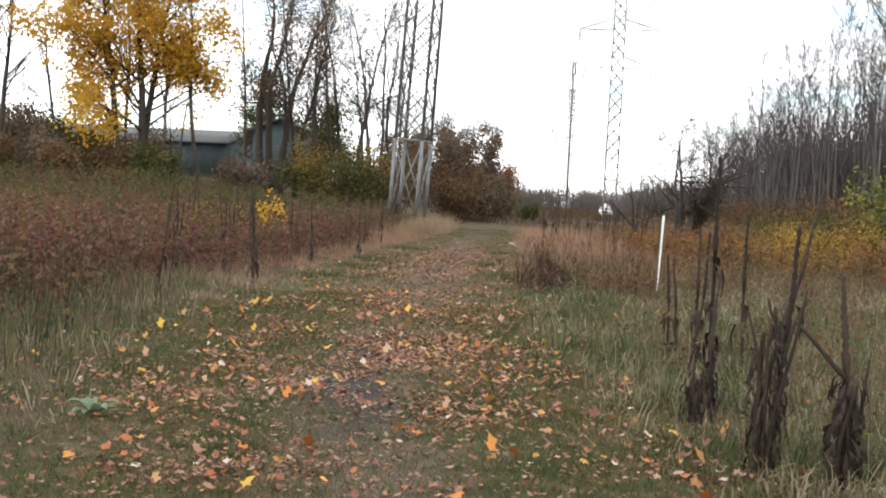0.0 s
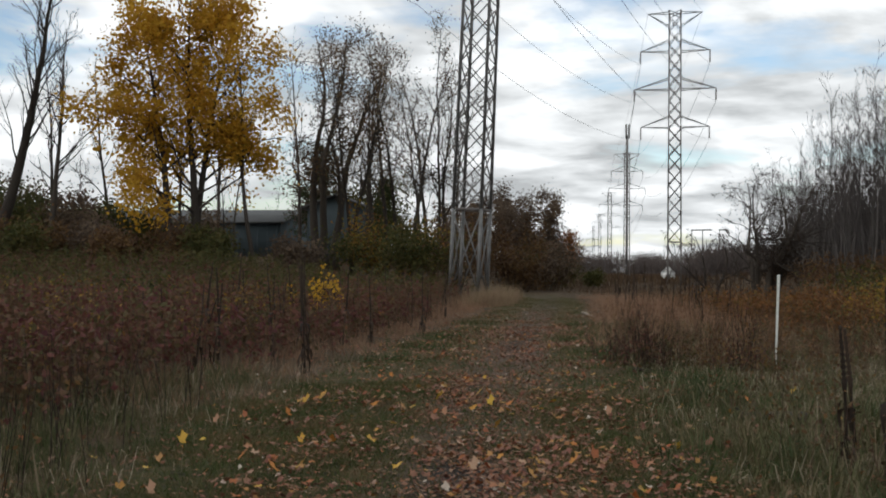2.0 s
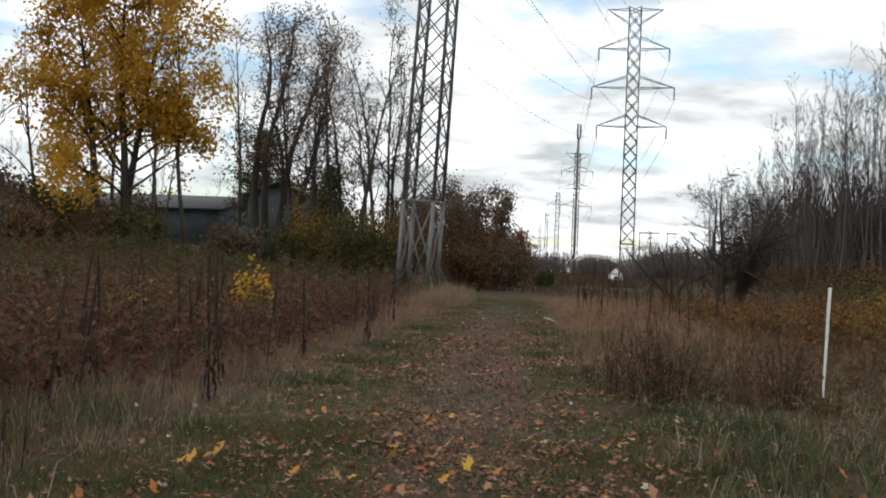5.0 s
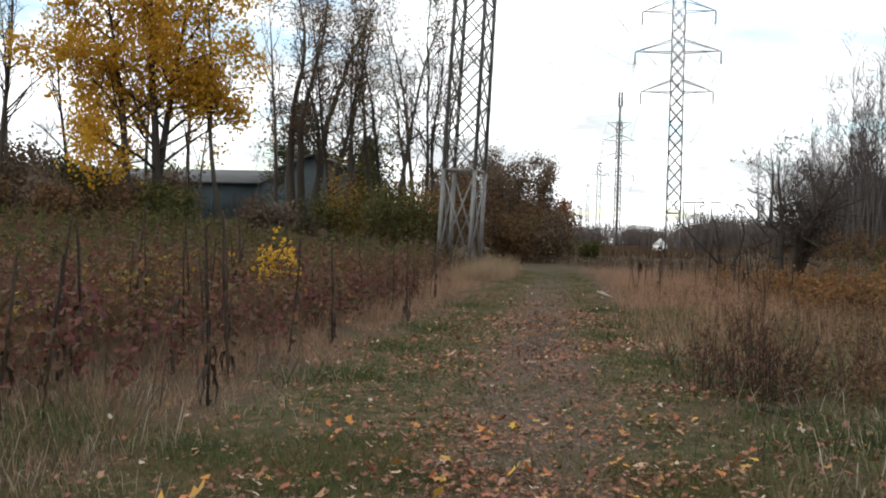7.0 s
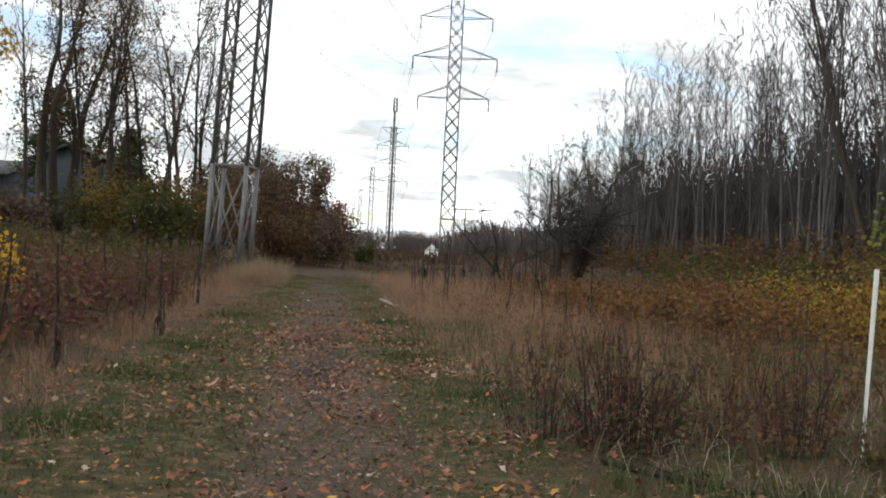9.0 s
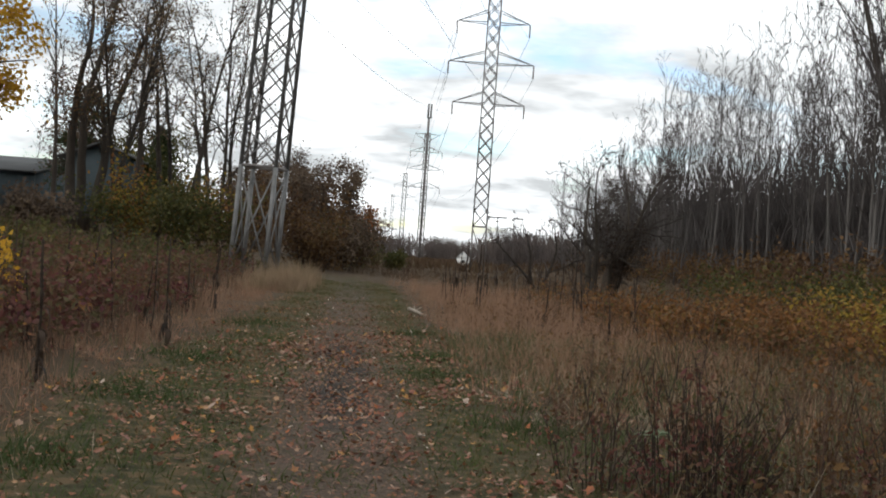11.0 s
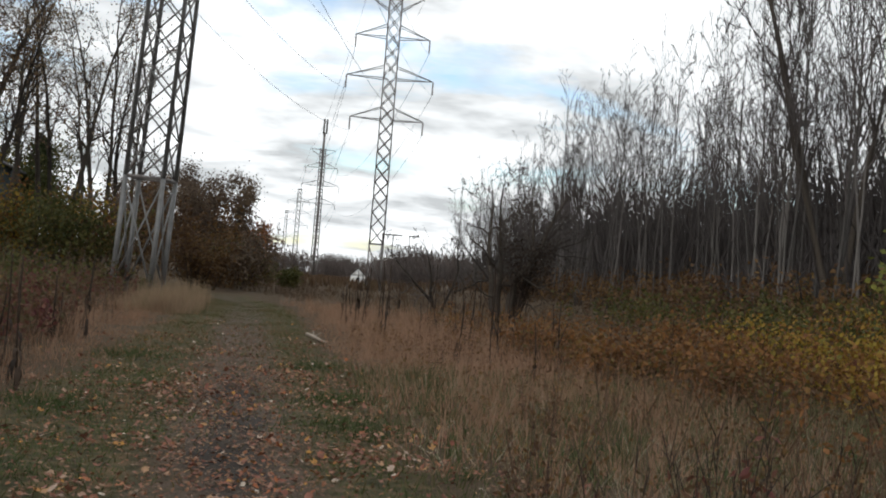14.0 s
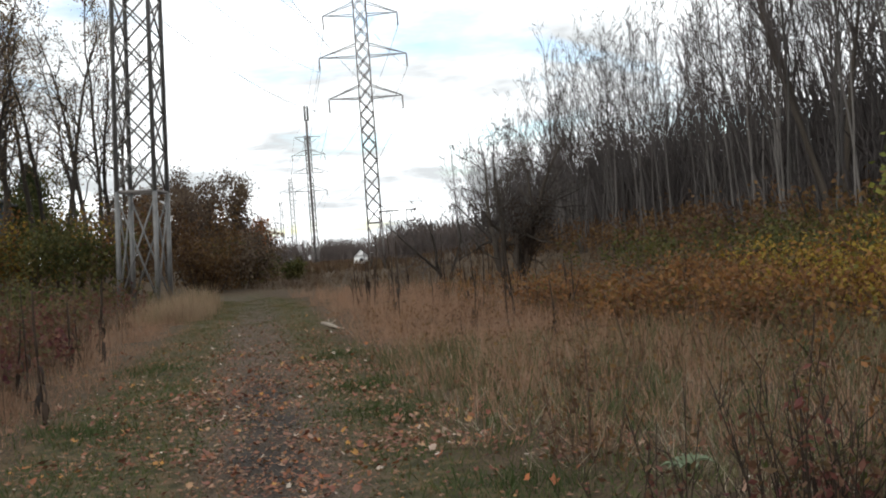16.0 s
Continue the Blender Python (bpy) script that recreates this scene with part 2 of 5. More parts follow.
M_YELLOW_LEAF = plant_mat("yellow_olive_foliage", [(0.09, 0.09, 0.025), (0.20, 0.165, 0.032), (0.38, 0.26, 0.036), (0.30, 0.145, 0.035), (0.15, 0.056, 0.033), (0.115, 0.12, 0.032)], patch=0.45, patch_scale=0.9)
M_DOME = plant_mat("grey_brown_foliage", [(0.09, 0.068, 0.054), (0.14, 0.10, 0.075), (0.20, 0.14, 0.09), (0.27, 0.19, 0.11)], patch=0.5, patch_scale=0.3)
M_GOLDENROD = plant_mat("goldenrod_foliage", [(0.12, 0.09, 0.03), (0.20, 0.125, 0.035), (0.27, 0.12, 0.04), (0.14, 0.07, 0.035), (0.12, 0.12, 0.035), (0.11, 0.05, 0.032)], patch=0.65, patch_scale=0.5)
M_VINE_LEAF = plant_mat("green_vine_foliage", [(0.06, 0.085, 0.02), (0.12, 0.15, 0.035), (0.22, 0.22, 0.045), (0.40, 0.33, 0.06)], patch=0.4, patch_scale=0.8)
M_MAPLE_LEAF = plant_mat("golden_maple_foliage", [(0.44, 0.28, 0.03), (0.70, 0.40, 0.035), (0.80, 0.48, 0.05), (0.66, 0.33, 0.03), (0.36, 0.29, 0.05)], through_light=0.5, patch=0.45)
M_RUST_LEAF = plant_mat("rust_foliage", [(0.07, 0.04, 0.025), (0.12, 0.065, 0.035), (0.20, 0.11, 0.04), (0.24, 0.16, 0.06)], patch=0.5, patch_scale=0.3)
M_ORANGE_LEAF = plant_mat("orange_foliage", [(0.30, 0.10, 0.03), (0.42, 0.15, 0.04), (0.28, 0.16, 0.05)], patch=0.3)
M_PALE_BUD = plant_mat("last_pale_leaves", [(0.16, 0.11, 0.06), (0.26, 0.2, 0.11), (0.2, 0.1, 0.07)], patch=0.2)
M_NEEDLE = plant_mat("pine_needles", [(0.03, 0.05, 0.018), (0.05, 0.075, 0.025), (0.09, 0.10, 0.03)], patch=0.3)
M_FALLEN = plant_mat("fallen_leaves", [(0.13, 0.05, 0.036), (0.26, 0.085, 0.045), (0.42, 0.14, 0.05), (0.28, 0.11, 0.075), (0.34, 0.18, 0.11), (0.20, 0.075, 0.05), (0.27, 0.10, 0.065), (0.42, 0.27, 0.19), (0.52, 0.25, 0.05), (0.22, 0.09, 0.06), (0.32, 0.14, 0.08), (0.62, 0.53, 0.43)], patch=0.0, through_light=0.1, rough=0.6)
M_STEM = plant_mat("dry_stems", [(0.05, 0.03, 0.02), (0.10, 0.055, 0.035), (0.17, 0.10, 0.06), (0.07, 0.045, 0.03)], through_light=0, patch=0.3)
M_DARK_STEM = bark_mat("dark_dead_stalk", (0.012, 0.009, 0.007), (0.05, 0.034, 0.024), scale=6, stretch=0.4)
M_WITHERED = plant_mat("withered_leaves", [(0.018, 0.012, 0.009), (0.04, 0.025, 0.017), (0.085, 0.055, 0.035)], through_light=0.05, patch=0.2)
M_BARK_DARK = bark_mat("dark_bark", (0.018, 0.015, 0.013), (0.075, 0.062, 0.05))
M_BARK_GREY = bark_mat("grey_bark", (0.038, 0.035, 0.033), (0.145, 0.132, 0.122))
M_TWIG_GREY = bark_mat("grey_twigs", (0.042, 0.037, 0.036), (0.112, 0.096, 0.09))
# far twigs: distance haze is put into the base colour as a paler grey-brown
M_TWIG_HAZE = plant_mat("haze_pale_twigs", [(0.11, 0.088, 0.08), (0.16, 0.128, 0.115), (0.20, 0.155, 0.13)], through_light=0, patch=0.4, patch_scale=0.05)
M_STEEL = worn_mat("galvanised_steel", (0.11, 0.11, 0.108), (0.20, 0.195, 0.19), scale=2.5, rough=0.6, metal=0.35)
M_STEEL_DARK = worn_mat("weathered_steel", (0.10, 0.09, 0.085), (0.22, 0.20, 0.19), scale=2.5, rough=0.65, metal=0.35)
M_INSULATOR = worn_mat("brown_porcelain", (0.06, 0.04, 0.035), (0.12, 0.08, 0.07), rough=0.3)
M_CABLE = worn_mat("aluminium_cable", (0.13, 0.13, 0.13), (0.22, 0.22, 0.22), rough=0.5, metal=0.6)
M_SIDING = worn_mat("blue_grey_metal_siding", (0.04, 0.058, 0.066), (0.065, 0.085, 0.095), scale=0.8, rough=0.85, fine=12)
M_ROOF = worn_mat("grey_metal_roof", (0.07, 0.073, 0.076), (0.11, 0.11, 0.108), scale=0.6, rough=0.95)
M_WHITE = worn_mat("white_paint", (0.7, 0.7, 0.68), (0.82, 0.82, 0.8), rough=0.5)
M_STAKE = worn_mat("whitewashed_stake", (0.52, 0.54, 0.5), (0.74, 0.75, 0.7), scale=6, rough=0.7)
M_GLASS_DARK = worn_mat("dark_glazing", (0.02, 0.025, 0.03), (0.05, 0.055, 0.06), rough=0.1)
M_RUBBER = worn_mat("tyre_rubber", (0.015, 0.015, 0.015), (0.03, 0.03, 0.03), rough=0.85)
M_LOG = bark_mat("bleached_wood", (0.16, 0.13, 0.10), (0.42, 0.36, 0.29), scale=5)
M_ROSETTE = plant_mat("woolly_leaves", [(0.12, 0.17, 0.09), (0.19, 0.24, 0.14), (0.26, 0.29, 0.19)], patch=0.1)

# ---- mesh helpers ----
rng = np.random.default_rng(11)


def tri_mesh(name, verts, faces, smooth=False):
    verts, faces = np.asarray(verts, np.float32).reshape(-1, 3), np.asarray(faces, np.int32)
    k = faces.shape[1]
    me = bpy.data.meshes.new(name)
    me.vertices.add(len(verts))
    me.vertices.foreach_set("co", verts.ravel())
    me.loops.add(faces.size)
    me.loops.foreach_set("vertex_index", faces.ravel())
    me.polygons.add(len(faces))
    me.polygons.foreach_set("loop_start", np.arange(len(faces), dtype=np.int32) * k)
    if smooth:
        me.polygons.foreach_set("use_smooth", np.ones(len(faces), bool))
    me.update(calc_edges=True)
    return me


def part(name, me, material, parent=None, label=""):
    ob = new(name, me)
    if not me.materials:
        me.materials.append(material)
    ob.parent = parent
    if label:
        ob["label"] = label
    return ob


def thing(name, label, category, group="", kind="", at=(0, 0, 0), turn=0.0):
    ob = new(name)
    ob.empty_display_size = 0.2
    ob.matrix_basis = pose(*at, 0, 0, turn)
    return tagged(ob, label, category, group, kind)


def stuff(name, me, material, label, category):
    me.materials.append(material)
    return tagged(new(name, me), label, category, kind="stuff")


def join(*pieces):
    vs, fs, n = [], [], 0
    for v, f in pieces:
        vs.append(v), fs.append(f + n)
        n += len(v)
    return np.concatenate(vs), np.concatenate(fs)


def frames_of(d):
    """Two unit vectors square to each row of d."""
    d = d / np.maximum(np.linalg.norm(d, axis=1, keepdims=True), 1e-9)
    ref = np.where(np.abs(d[:, 2:3]) < 0.9, np.array([[0, 0, 1.0]]), np.array([[1.0, 0, 0]]))
    u = np.cross(d, ref)
    u /= np.maximum(np.linalg.norm(u, axis=1, keepdims=True), 1e-9)
    return u, np.cross(d, u)


def prisms(p0, p1, r0, r1, k=3):
    """Tapered k-sided rods from p0 to p1."""
    p0, p1 = np.asarray(p0, float), np.asarray(p1, float)
    n = len(p0)
    u, v = frames_of(p1 - p0)
    ang = np.arange(k) * 2 * np.pi / k + np.pi / k
    ring = u[:, None] * np.cos(ang)[None, :, None] + v[:, None] * np.sin(ang)[None, :, None]
    r0, r1 = np.broadcast_to(r0, n), np.broadcast_to(r1, n)
    V = np.concatenate([p0[:, None] + ring * r0[:, None, None], p1[:, None] + ring * r1[:, None, None]], 1)
    i = np.arange(k)
    j = (i + 1) % k
    f = np.concatenate([np.stack([i, j, j + k], 1), np.stack([i, j + k, i + k], 1)])
    if k >= 4:
        cap = [[0, q + 1, q] for q in range(1, k - 1)] + [[k, k + q, k + q + 1] for q in range(1, k - 1)]
        f = np.concatenate([f, np.array(cap)])
    F = (np.arange(n) * 2 * k)[:, None, None] + f[None]
    return V.reshape(-1, 3), F.reshape(-1, 3)


def tube(points, radii, k=8):
    """One closed skin along a bent line."""
    P, R = np.asarray(points, float), np.asarray(radii, float)
    d = np.gradient(P, axis=0)
    u, v = frames_of(d)
    for i in range(1, len(P)):
        if np.dot(u[i], u[i - 1]) < 0:
            u[i], v[i] = -u[i], -v[i]
    ang = np.arange(k) * 2 * np.pi / k
    V = P[:, None] + (u[:, None] * np.cos(ang)[None, :, None] + v[:, None] * np.sin(ang)[None, :, None]) * R[:, None, None]
    f = []
    i = np.arange(k)
    j = (i + 1) % k
    for s in range(len(P) - 1):
        f += [np.stack([s * k + i, s * k + j, s * k + k + j], 1), np.stack([s * k + i, s * k + k + j, s * k + k + i], 1)]
    e = (len(P) - 1) * k
    f.append(np.array([[0, q + 1, q] for q in range(1, k - 1)] + [[e, e + q, e + q + 1] for q in range(1, k - 1)]))
    return V.reshape(-1, 3), np.concatenate(f)


def box(lo, hi):
    x0, y0, z0 = lo
    x1, y1, z1 = hi
    V = np.array([(x, y, z) for z in (z0, z1) for x, y in ((x0, y0), (x1, y0), (x1, y1), (x0, y1))], float)
    q = [(3, 2, 1, 0), (4, 5, 6, 7), (0, 1, 5, 4), (1, 2, 6, 5), (2, 3, 7, 6), (3, 0, 4, 7)]
    return V, np.array([t for a1, b1, c1, d1 in q for t in ((a1, b1, c1), (a1, c1, d1))])


def blades(P, h, w, bend, r, single=False, lean_az=None):
    """Grass blades that rise from the rows of P, lean one way and taper."""
    n = len(P)
    az = r.uniform(0, 2 * np.pi, n)
    side = np.stack([np.cos(az), np.sin(az), np.zeros(n)], 1) * (w * 0.5)[:, None]
    if lean_az is None:
        lean_az = r.uniform(0, 2 * np.pi, n)
    lean = np.stack([np.cos(lean_az), np.sin(lean_az), np.zeros(n)], 1)
    tip = P + lean * (h * bend)[:, None] + np.array([0, 0, 1.0]) * (h * np.sqrt(np.maximum(1 - bend ** 2, 0.05)))[:, None]
    if single:
        V = np.stack([P - side, P + side, tip], 1)
        return V.reshape(-1, 3), np.arange(n * 3).reshape(-1, 3)
    mid = P + lean * (h * bend * 0.28)[:, None] + np.array([0, 0, 1.0]) * (h * 0.58)[:, None]
    V = np.stack([P - side, P + side, mid - side * 0.8, mid + side * 0.8, tip], 1)
    f = np.array([[0, 1, 3], [0, 3, 2], [2, 3, 4]])
    return V.reshape(-1, 3), ((np.arange(n) * 5)[:, None, None] + f[None]).reshape(-1, 3)


def leaf_cards(P, size, r, flat=0.0, narrow=0.55):
    """Small folded leaves with pointed ends, turned by chance; flat 1 lays them level."""
    n = len(P)
    a1 = r.normal(size=(n, 3))
    a1[:, 2] *= 1 - flat
    a1 /= np.linalg.norm(a1, axis=1, keepdims=True)
    b1 = np.cross(a1, r.normal(size=(n, 3)) * (1 - flat) + np.array([0, 0, 1.0]) * flat)
    b1 /= np.maximum(np.linalg.norm(b1, axis=1, keepdims=True), 1e-6)
    c1 = np.cross(a1, b1)
    s = np.broadcast_to(size, n)[:, None]
    V = np.stack([P, P + a1 * s * 0.5 + b1 * s * narrow * 0.5 + c1 * s * 0.1, P + a1 * s, P + a1 * s * 0.5 - b1 * s * narrow * 0.5 + c1 * s * 0.1], 1)
    f = np.array([[0, 1, 2], [0, 2, 3]])
    return V.reshape(-1, 3), ((np.arange(n) * 4)[:, None, None] + f[None]).reshape(-1, 3)


# ---- lie of the land ----
TRAIL_Y = np.array([-40, 0, 6, 8, 10.5, 15, 18, 23, 27, 33, 43, 51, 59, 66, 76, 94])
TRAIL_X = np.array([5.0, 1.9, 1.0, 0.5, -0.1, -0.6, -0.85, -1.25, -1.6, -2.05, -2.8, -3.3, -3.8, -5.2, -9.0, -17.0])
LEFT_Y = np.array([-40, 4, 8.5, 11, 13.5, 16, 22, 27, 31, 39, 50, 62, 70, 94])
LEFT_X = np.array([1.6, -0.6, -1.4, -2.3, -3.1, -3.4, -3.35, -3.7, -3.85, -4.3, -4.9, -5.8, -8.0, -19.0])
RIGHT_Y = np.array([-40, 4, 8, 11.5, 15, 19, 22, 27, 33, 40, 47, 59, 68, 94])
RIGHT_X = np.array([8.5, 3.2, 2.4, 1.6, 0.95, 0.45, 0.15, -0.4, -0.78, -1.2, -1.6, -2.5, -4.6, -15.0])


def trail_x(y): return np.interp(y, TRAIL_Y, TRAIL_X)
def left_x(y): return np.interp(y, LEFT_Y, LEFT_X)
def right_x(y): return np.interp(y, RIGHT_Y, RIGHT_X)


def step(lo, hi, v):
    s = np.clip((v - lo) / (hi - lo), 0, 1)
    return s * s * (3 - 2 * s)


def land(x, y):
    x, y = np.asarray(x, float), np.asarray(y, float)
    z = 1.1 * step(5, 20, x) * step(18, 42, y)
    z = z + 1.5 * step(-8, -24, x) * step(32, 62, y) + 0.9 * step(-14, -26, x) * step(74, 92, y)
    z = z * (1 - step(150, 400, np.hypot(x, y)))
    near = 1 - step(60, 140, np.hypot(x, y))
    z = z + near * (0.022 * np.sin(x * 1.7 + 0.6 * y) + 0.018 * np.sin(y * 1.3 - x * 2.3) + 0.012 * np.sin(x * 4.1 + y * 3.3))
    z = z - 0.05 * np.exp(-((x - trail_x(y)) / 0.55) ** 2) * near
    return z


def on_land(x, y): return np.stack([x, y, land(x, y)], 1)


def mud_at(x, y):
    d = np.abs(x - trail_x(y) - 0.05 * np.sin(y * 2.1))
    along = step(8.6, 9.6, y) * (1 - step(12.6, 14.0, y)) + step(22.5, 25, y) * (1 - step(32, 36, y)) * 0.9
    return np.clip(along, 0, 1) * (1 - step(0.1, 0.5, d)) * (0.85 + 0.25 * np.sin(y * 3.1 + 2 * x))


def worn_at(x, y):
    d = np.abs(x - trail_x(y))
    return (1 - step(0.35, 1.0, d)) * step(-5, 5, y) * (0.62 + 0.13 * step(13, 18, y) - 0.2 * step(44, 56, y))


def mown_at(x, y): return step(-0.5, 0.4, x - left_x(y)) * (1 - step(-0.4, 0.6, x - right_x(y) - 1.2 * (1 - step(15, 19, y)))) * (1 - step(75, 90, y))


def build_ground():
    xs = np.concatenate([-np.geomspace(4000, 12, 26), np.arange(-10, 12.01, 0.25), np.geomspace(14, 4000, 26)])
    ys = np.concatenate([-np.geomspace(4000, 6, 22), np.arange(-4, 64.01, 0.25), np.geomspace(67, 4500, 30)])
    X, Y = np.meshgrid(xs, ys)
    x, y = X.ravel(), Y.ravel()
    V = np.stack([x, y, land(x, y)], 1)
    nx, ny = len(xs), len(ys)
    i, j = np.meshgrid(np.arange(nx - 1), np.arange(ny - 1))
    q = (j * nx + i).ravel()
    F = np.stack([q, q + 1, q + nx + 1, q + nx], 1)
    me = tri_mesh("ground", V, F, smooth=True)
    for name, fn in (("mown", mown_at), ("worn", worn_at), ("mud", mud_at)):
        at = me.attributes.new(name, "FLOAT", "POINT")
        at.data.foreach_set("value", fn(x, y).astype(np.float32))
    me.materials.append(M_GROUND)
    return tagged(new("ground", me), "flat meadow ground with a worn, muddy, leaf-strewn footpath", "ground", kind="structure")


build_ground()


# ---- grass ----
def scatter(n, x0, x1, y0, y1, keep):
    x, y = rng.uniform(x0, x1, n), rng.uniform(y0, y1, n)
    k = rng.random(n) < keep(x, y)
    return x[k], y[k]


def grass(name, n, area, keep, h, w, bend, material, label, single=False, tall=None, tussock=0, spread=0.1):
    """tussock: blades to a tuft, which leans out from its middle; each tuft has a height of its own."""
    lean_az, size = None, 1.0
    x, y = scatter(n // max(tussock, 1), *area, keep)
    if tussock:
        m = len(x)
        wind = np.repeat(rng.uniform(0, 6.28, m), tussock)
        size = np.repeat(rng.uniform(0.45, 1.2, m), tussock)
        dx, dy = rng.normal(0, spread, m * tussock), rng.normal(0, spread, m * tussock)
        x, y = np.repeat(x, tussock) + dx, np.repeat(y, tussock) + dy
        lean_az = np.arctan2(dy + 0.7 * spread * np.sin(wind), dx + 0.7 * spread * np.cos(wind)) + rng.normal(0, 0.5, len(x))
        size = size * np.exp(-0.25 * (dx ** 2 + dy ** 2) / spread ** 2)
    m = len(x)
    hh = rng.uniform(*h, m) * (tall(x, y) if tall else 1) * size
    V, F = blades(on_land(x, y) - np.array([0, 0, 0.01]), hh, rng.uniform(*w, m), rng.uniform(*bend, m), rng, single, lean_az)
    return stuff(name, tri_mesh(name, V, F), material, label, "grass")


def clumpy(x, y, f=1.0): return 0.5 + 0.5 * np.sin(x * 2.3 * f + 1.7 * np.sin(y * 1.1 * f)) * np.sin(y * 1.9 * f + 1.3 * np.sin(x * 1.5 * f))


def beside(x, y): return 1 - mown_at(x, y)


def fade(y, y0, y1): return 1 - 0.75 * step(y0, y1, y)


def rise_left(x, y): return 0.3 + 0.7 * step(0.1, 1.5, left_x(y) - x + 0.5 * clumpy(x, y, 1.4))
def rise_right(x, y): return (0.4 + 0.6 * step(-0.4, 1.3, x - right_x(y) + 0.5 * clumpy(x, y, 1.2))) * (1 - 0.45 * step(18, 20, y) * (1 - step(25, 32, y)))


grass("mown_grass", 250000, (-3.8, 3.4, 7, 18.5), lambda x, y: mown_at(x, y) * (1 - 0.7 * worn_at(x, y)) * (1 - 0.95 * mud_at(x, y)) * (0.3 + 0.7 * clumpy(x, y)),
      (0.04, 0.12), (0.005, 0.010), (0.35, 0.95), M_TURF, "short green mown grass beside the path with dead blades among it", single=True)
grass("mown_tufts", 150000, (-4.8, 3.6, 7, 32), lambda x, y: mown_at(x, y) * (1 - 0.8 * worn_at(x, y)) * (1 - mud_at(x, y)) * clumpy(x + 3, y, 1.5) ** 1.5,
      (0.06, 0.17), (0.005, 0.010), (0.35, 0.95), M_LUSH, "fresh green grass tufts in the mown strip", tussock=20, spread=0.07, single=True)
grass("mown_grass", 150000, (-6, 2, 17, 64), lambda x, y: mown_at(x, y) * (1 - 0.75 * worn_at(x, y)) * (1 - 0.95 * mud_at(x, y)) * (0.3 + 0.7 * clumpy(x, y)),
      (0.04, 0.12), (0.009, 0.016), (0.4, 0.95), M_TURF, "short mown grass along the footpath, green and tan", single=True)
grass("path_thatch", 60000, (-6, 3, 4.5, 50), lambda x, y: worn_at(x, y) * (1 - 0.9 * mud_at(x, y)) * (1.3 - step(14, 40, y)),
      (0.03, 0.08), (0.004, 0.009), (0.8, 0.99), M_THATCH, "flattened tan dead grass on the worn path", single=True)
grass("verge_grass", 60000, (-7, -1.8, 5, 19), lambda x, y: step(-2.0 - 1.2 * (1 - step(9, 14, y)), -0.9, x - left_x(y)) * (1 - step(-0.7, 0.5, x - left_x(y))) * (0.2 + 0.8 * clumpy(x, y, 1.6)),
      (0.22, 0.62), (0.004, 0.009), (0.2, 0.9), M_MEADOW, "knee-high green and tan grass along the edge of the path", tall=rise_left, tussock=14, spread=0.09)
grass("verge_grass", 60000, (-7, -1.2, 4.5, 18), lambda x, y: step(-3.6, -1.0, x - left_x(y)) * (1 - step(-0.5, 1.2, x - left_x(y))) * (0.2 + 0.8 * clumpy(x + 2, y, 1.2)),
      (0.14, 0.45), (0.004, 0.010), (0.3, 0.95), M_ROUGH, "uncut green and straw-coloured grass beside the path", tall=rise_left, tussock=16, spread=0.09)
grass("verge_grass", 90000, (-9, -2, 15, 64), lambda x, y: step(-2.4 - 1.2 * step(24, 34, y), -1.0, x - left_x(y)) * (1 - step(-0.6, 0.45, x - left_x(y))) * (0.25 + 0.75 * clumpy(x, y, 1.1)),
      (0.25, 0.75), (0.004, 0.010), (0.15, 0.85), M_PINK, "pinkish tan tall grass along the path", single=True, tall=rise_left, tussock=16, spread=0.11)
grass("pale_grass", 12000, (-7, -3.5, 48, 62), lambda x, y: step(-2.2, -0.8, x - left_x(y)) * (1 - step(-0.3, 0.5, x - left_x(y))),
      (0.5, 1.2), (0.012, 0.022), (0.1, 0.6), M_TAN, "pale straw-coloured tall grass near the pylon", single=True, tussock=12, spread=0.15)
grass("rough_grass", 130000, (0.4, 8, 4.5, 20.5), lambda x, y: step(-1.0, 0.9, x - right_x(y)) * (0.2 + 0.8 * clumpy(x, y, 1.3)) * fade(y, 12, 24),
      (0.18, 0.48), (0.006, 0.013), (0.4, 0.98), M_ROUGH, "uncut drooping meadow grass, green and straw-coloured", tall=rise_right, tussock=16, spread=0.08)
grass("rough_grass", 80000, (-1.8, 9, 19, 34), lambda x, y: step(-0.5, 0.7, x - right_x(y)) * (0.25 + 0.75 * clumpy(x, y)) * (1 - 0.5 * step(3, 9, x)),
      (0.2, 0.5), (0.006, 0.012), (0.35, 0.97), M_MEADOW, "uncut meadow grass, green and straw-coloured", tall=rise_right, tussock=14, spread=0.1)
grass("rough_tufts", 130000, (-1.5, 9, 7, 36), lambda x, y: step(-0.5, 0.8, x - right_x(y)) * clumpy(x + 6, y, 1.0) ** 2, (0.12, 0.42), (0.005, 0.011), (0.4, 0.97), M_LUSH, "fresh green tufts in the rough grass", tall=rise_right, tussock=18, spread=0.09, single=True)
grass("tall_grass", 80000, (-2.8, 6, 25, 66), lambda x, y: step(-0.1, 1.4, x - right_x(y)) * (1 - step(2.5, 7.5, x - right_x(y))) * (0.15 + 0.85 * clumpy(x, y, 0.8)) * fade(y, 35, 66),
      (0.35, 0.9), (0.005, 0.011), (0.1, 0.75), M_PINK, "waist-high tan and russet grass", single=True, tall=rise_right, tussock=16, spread=0.12)
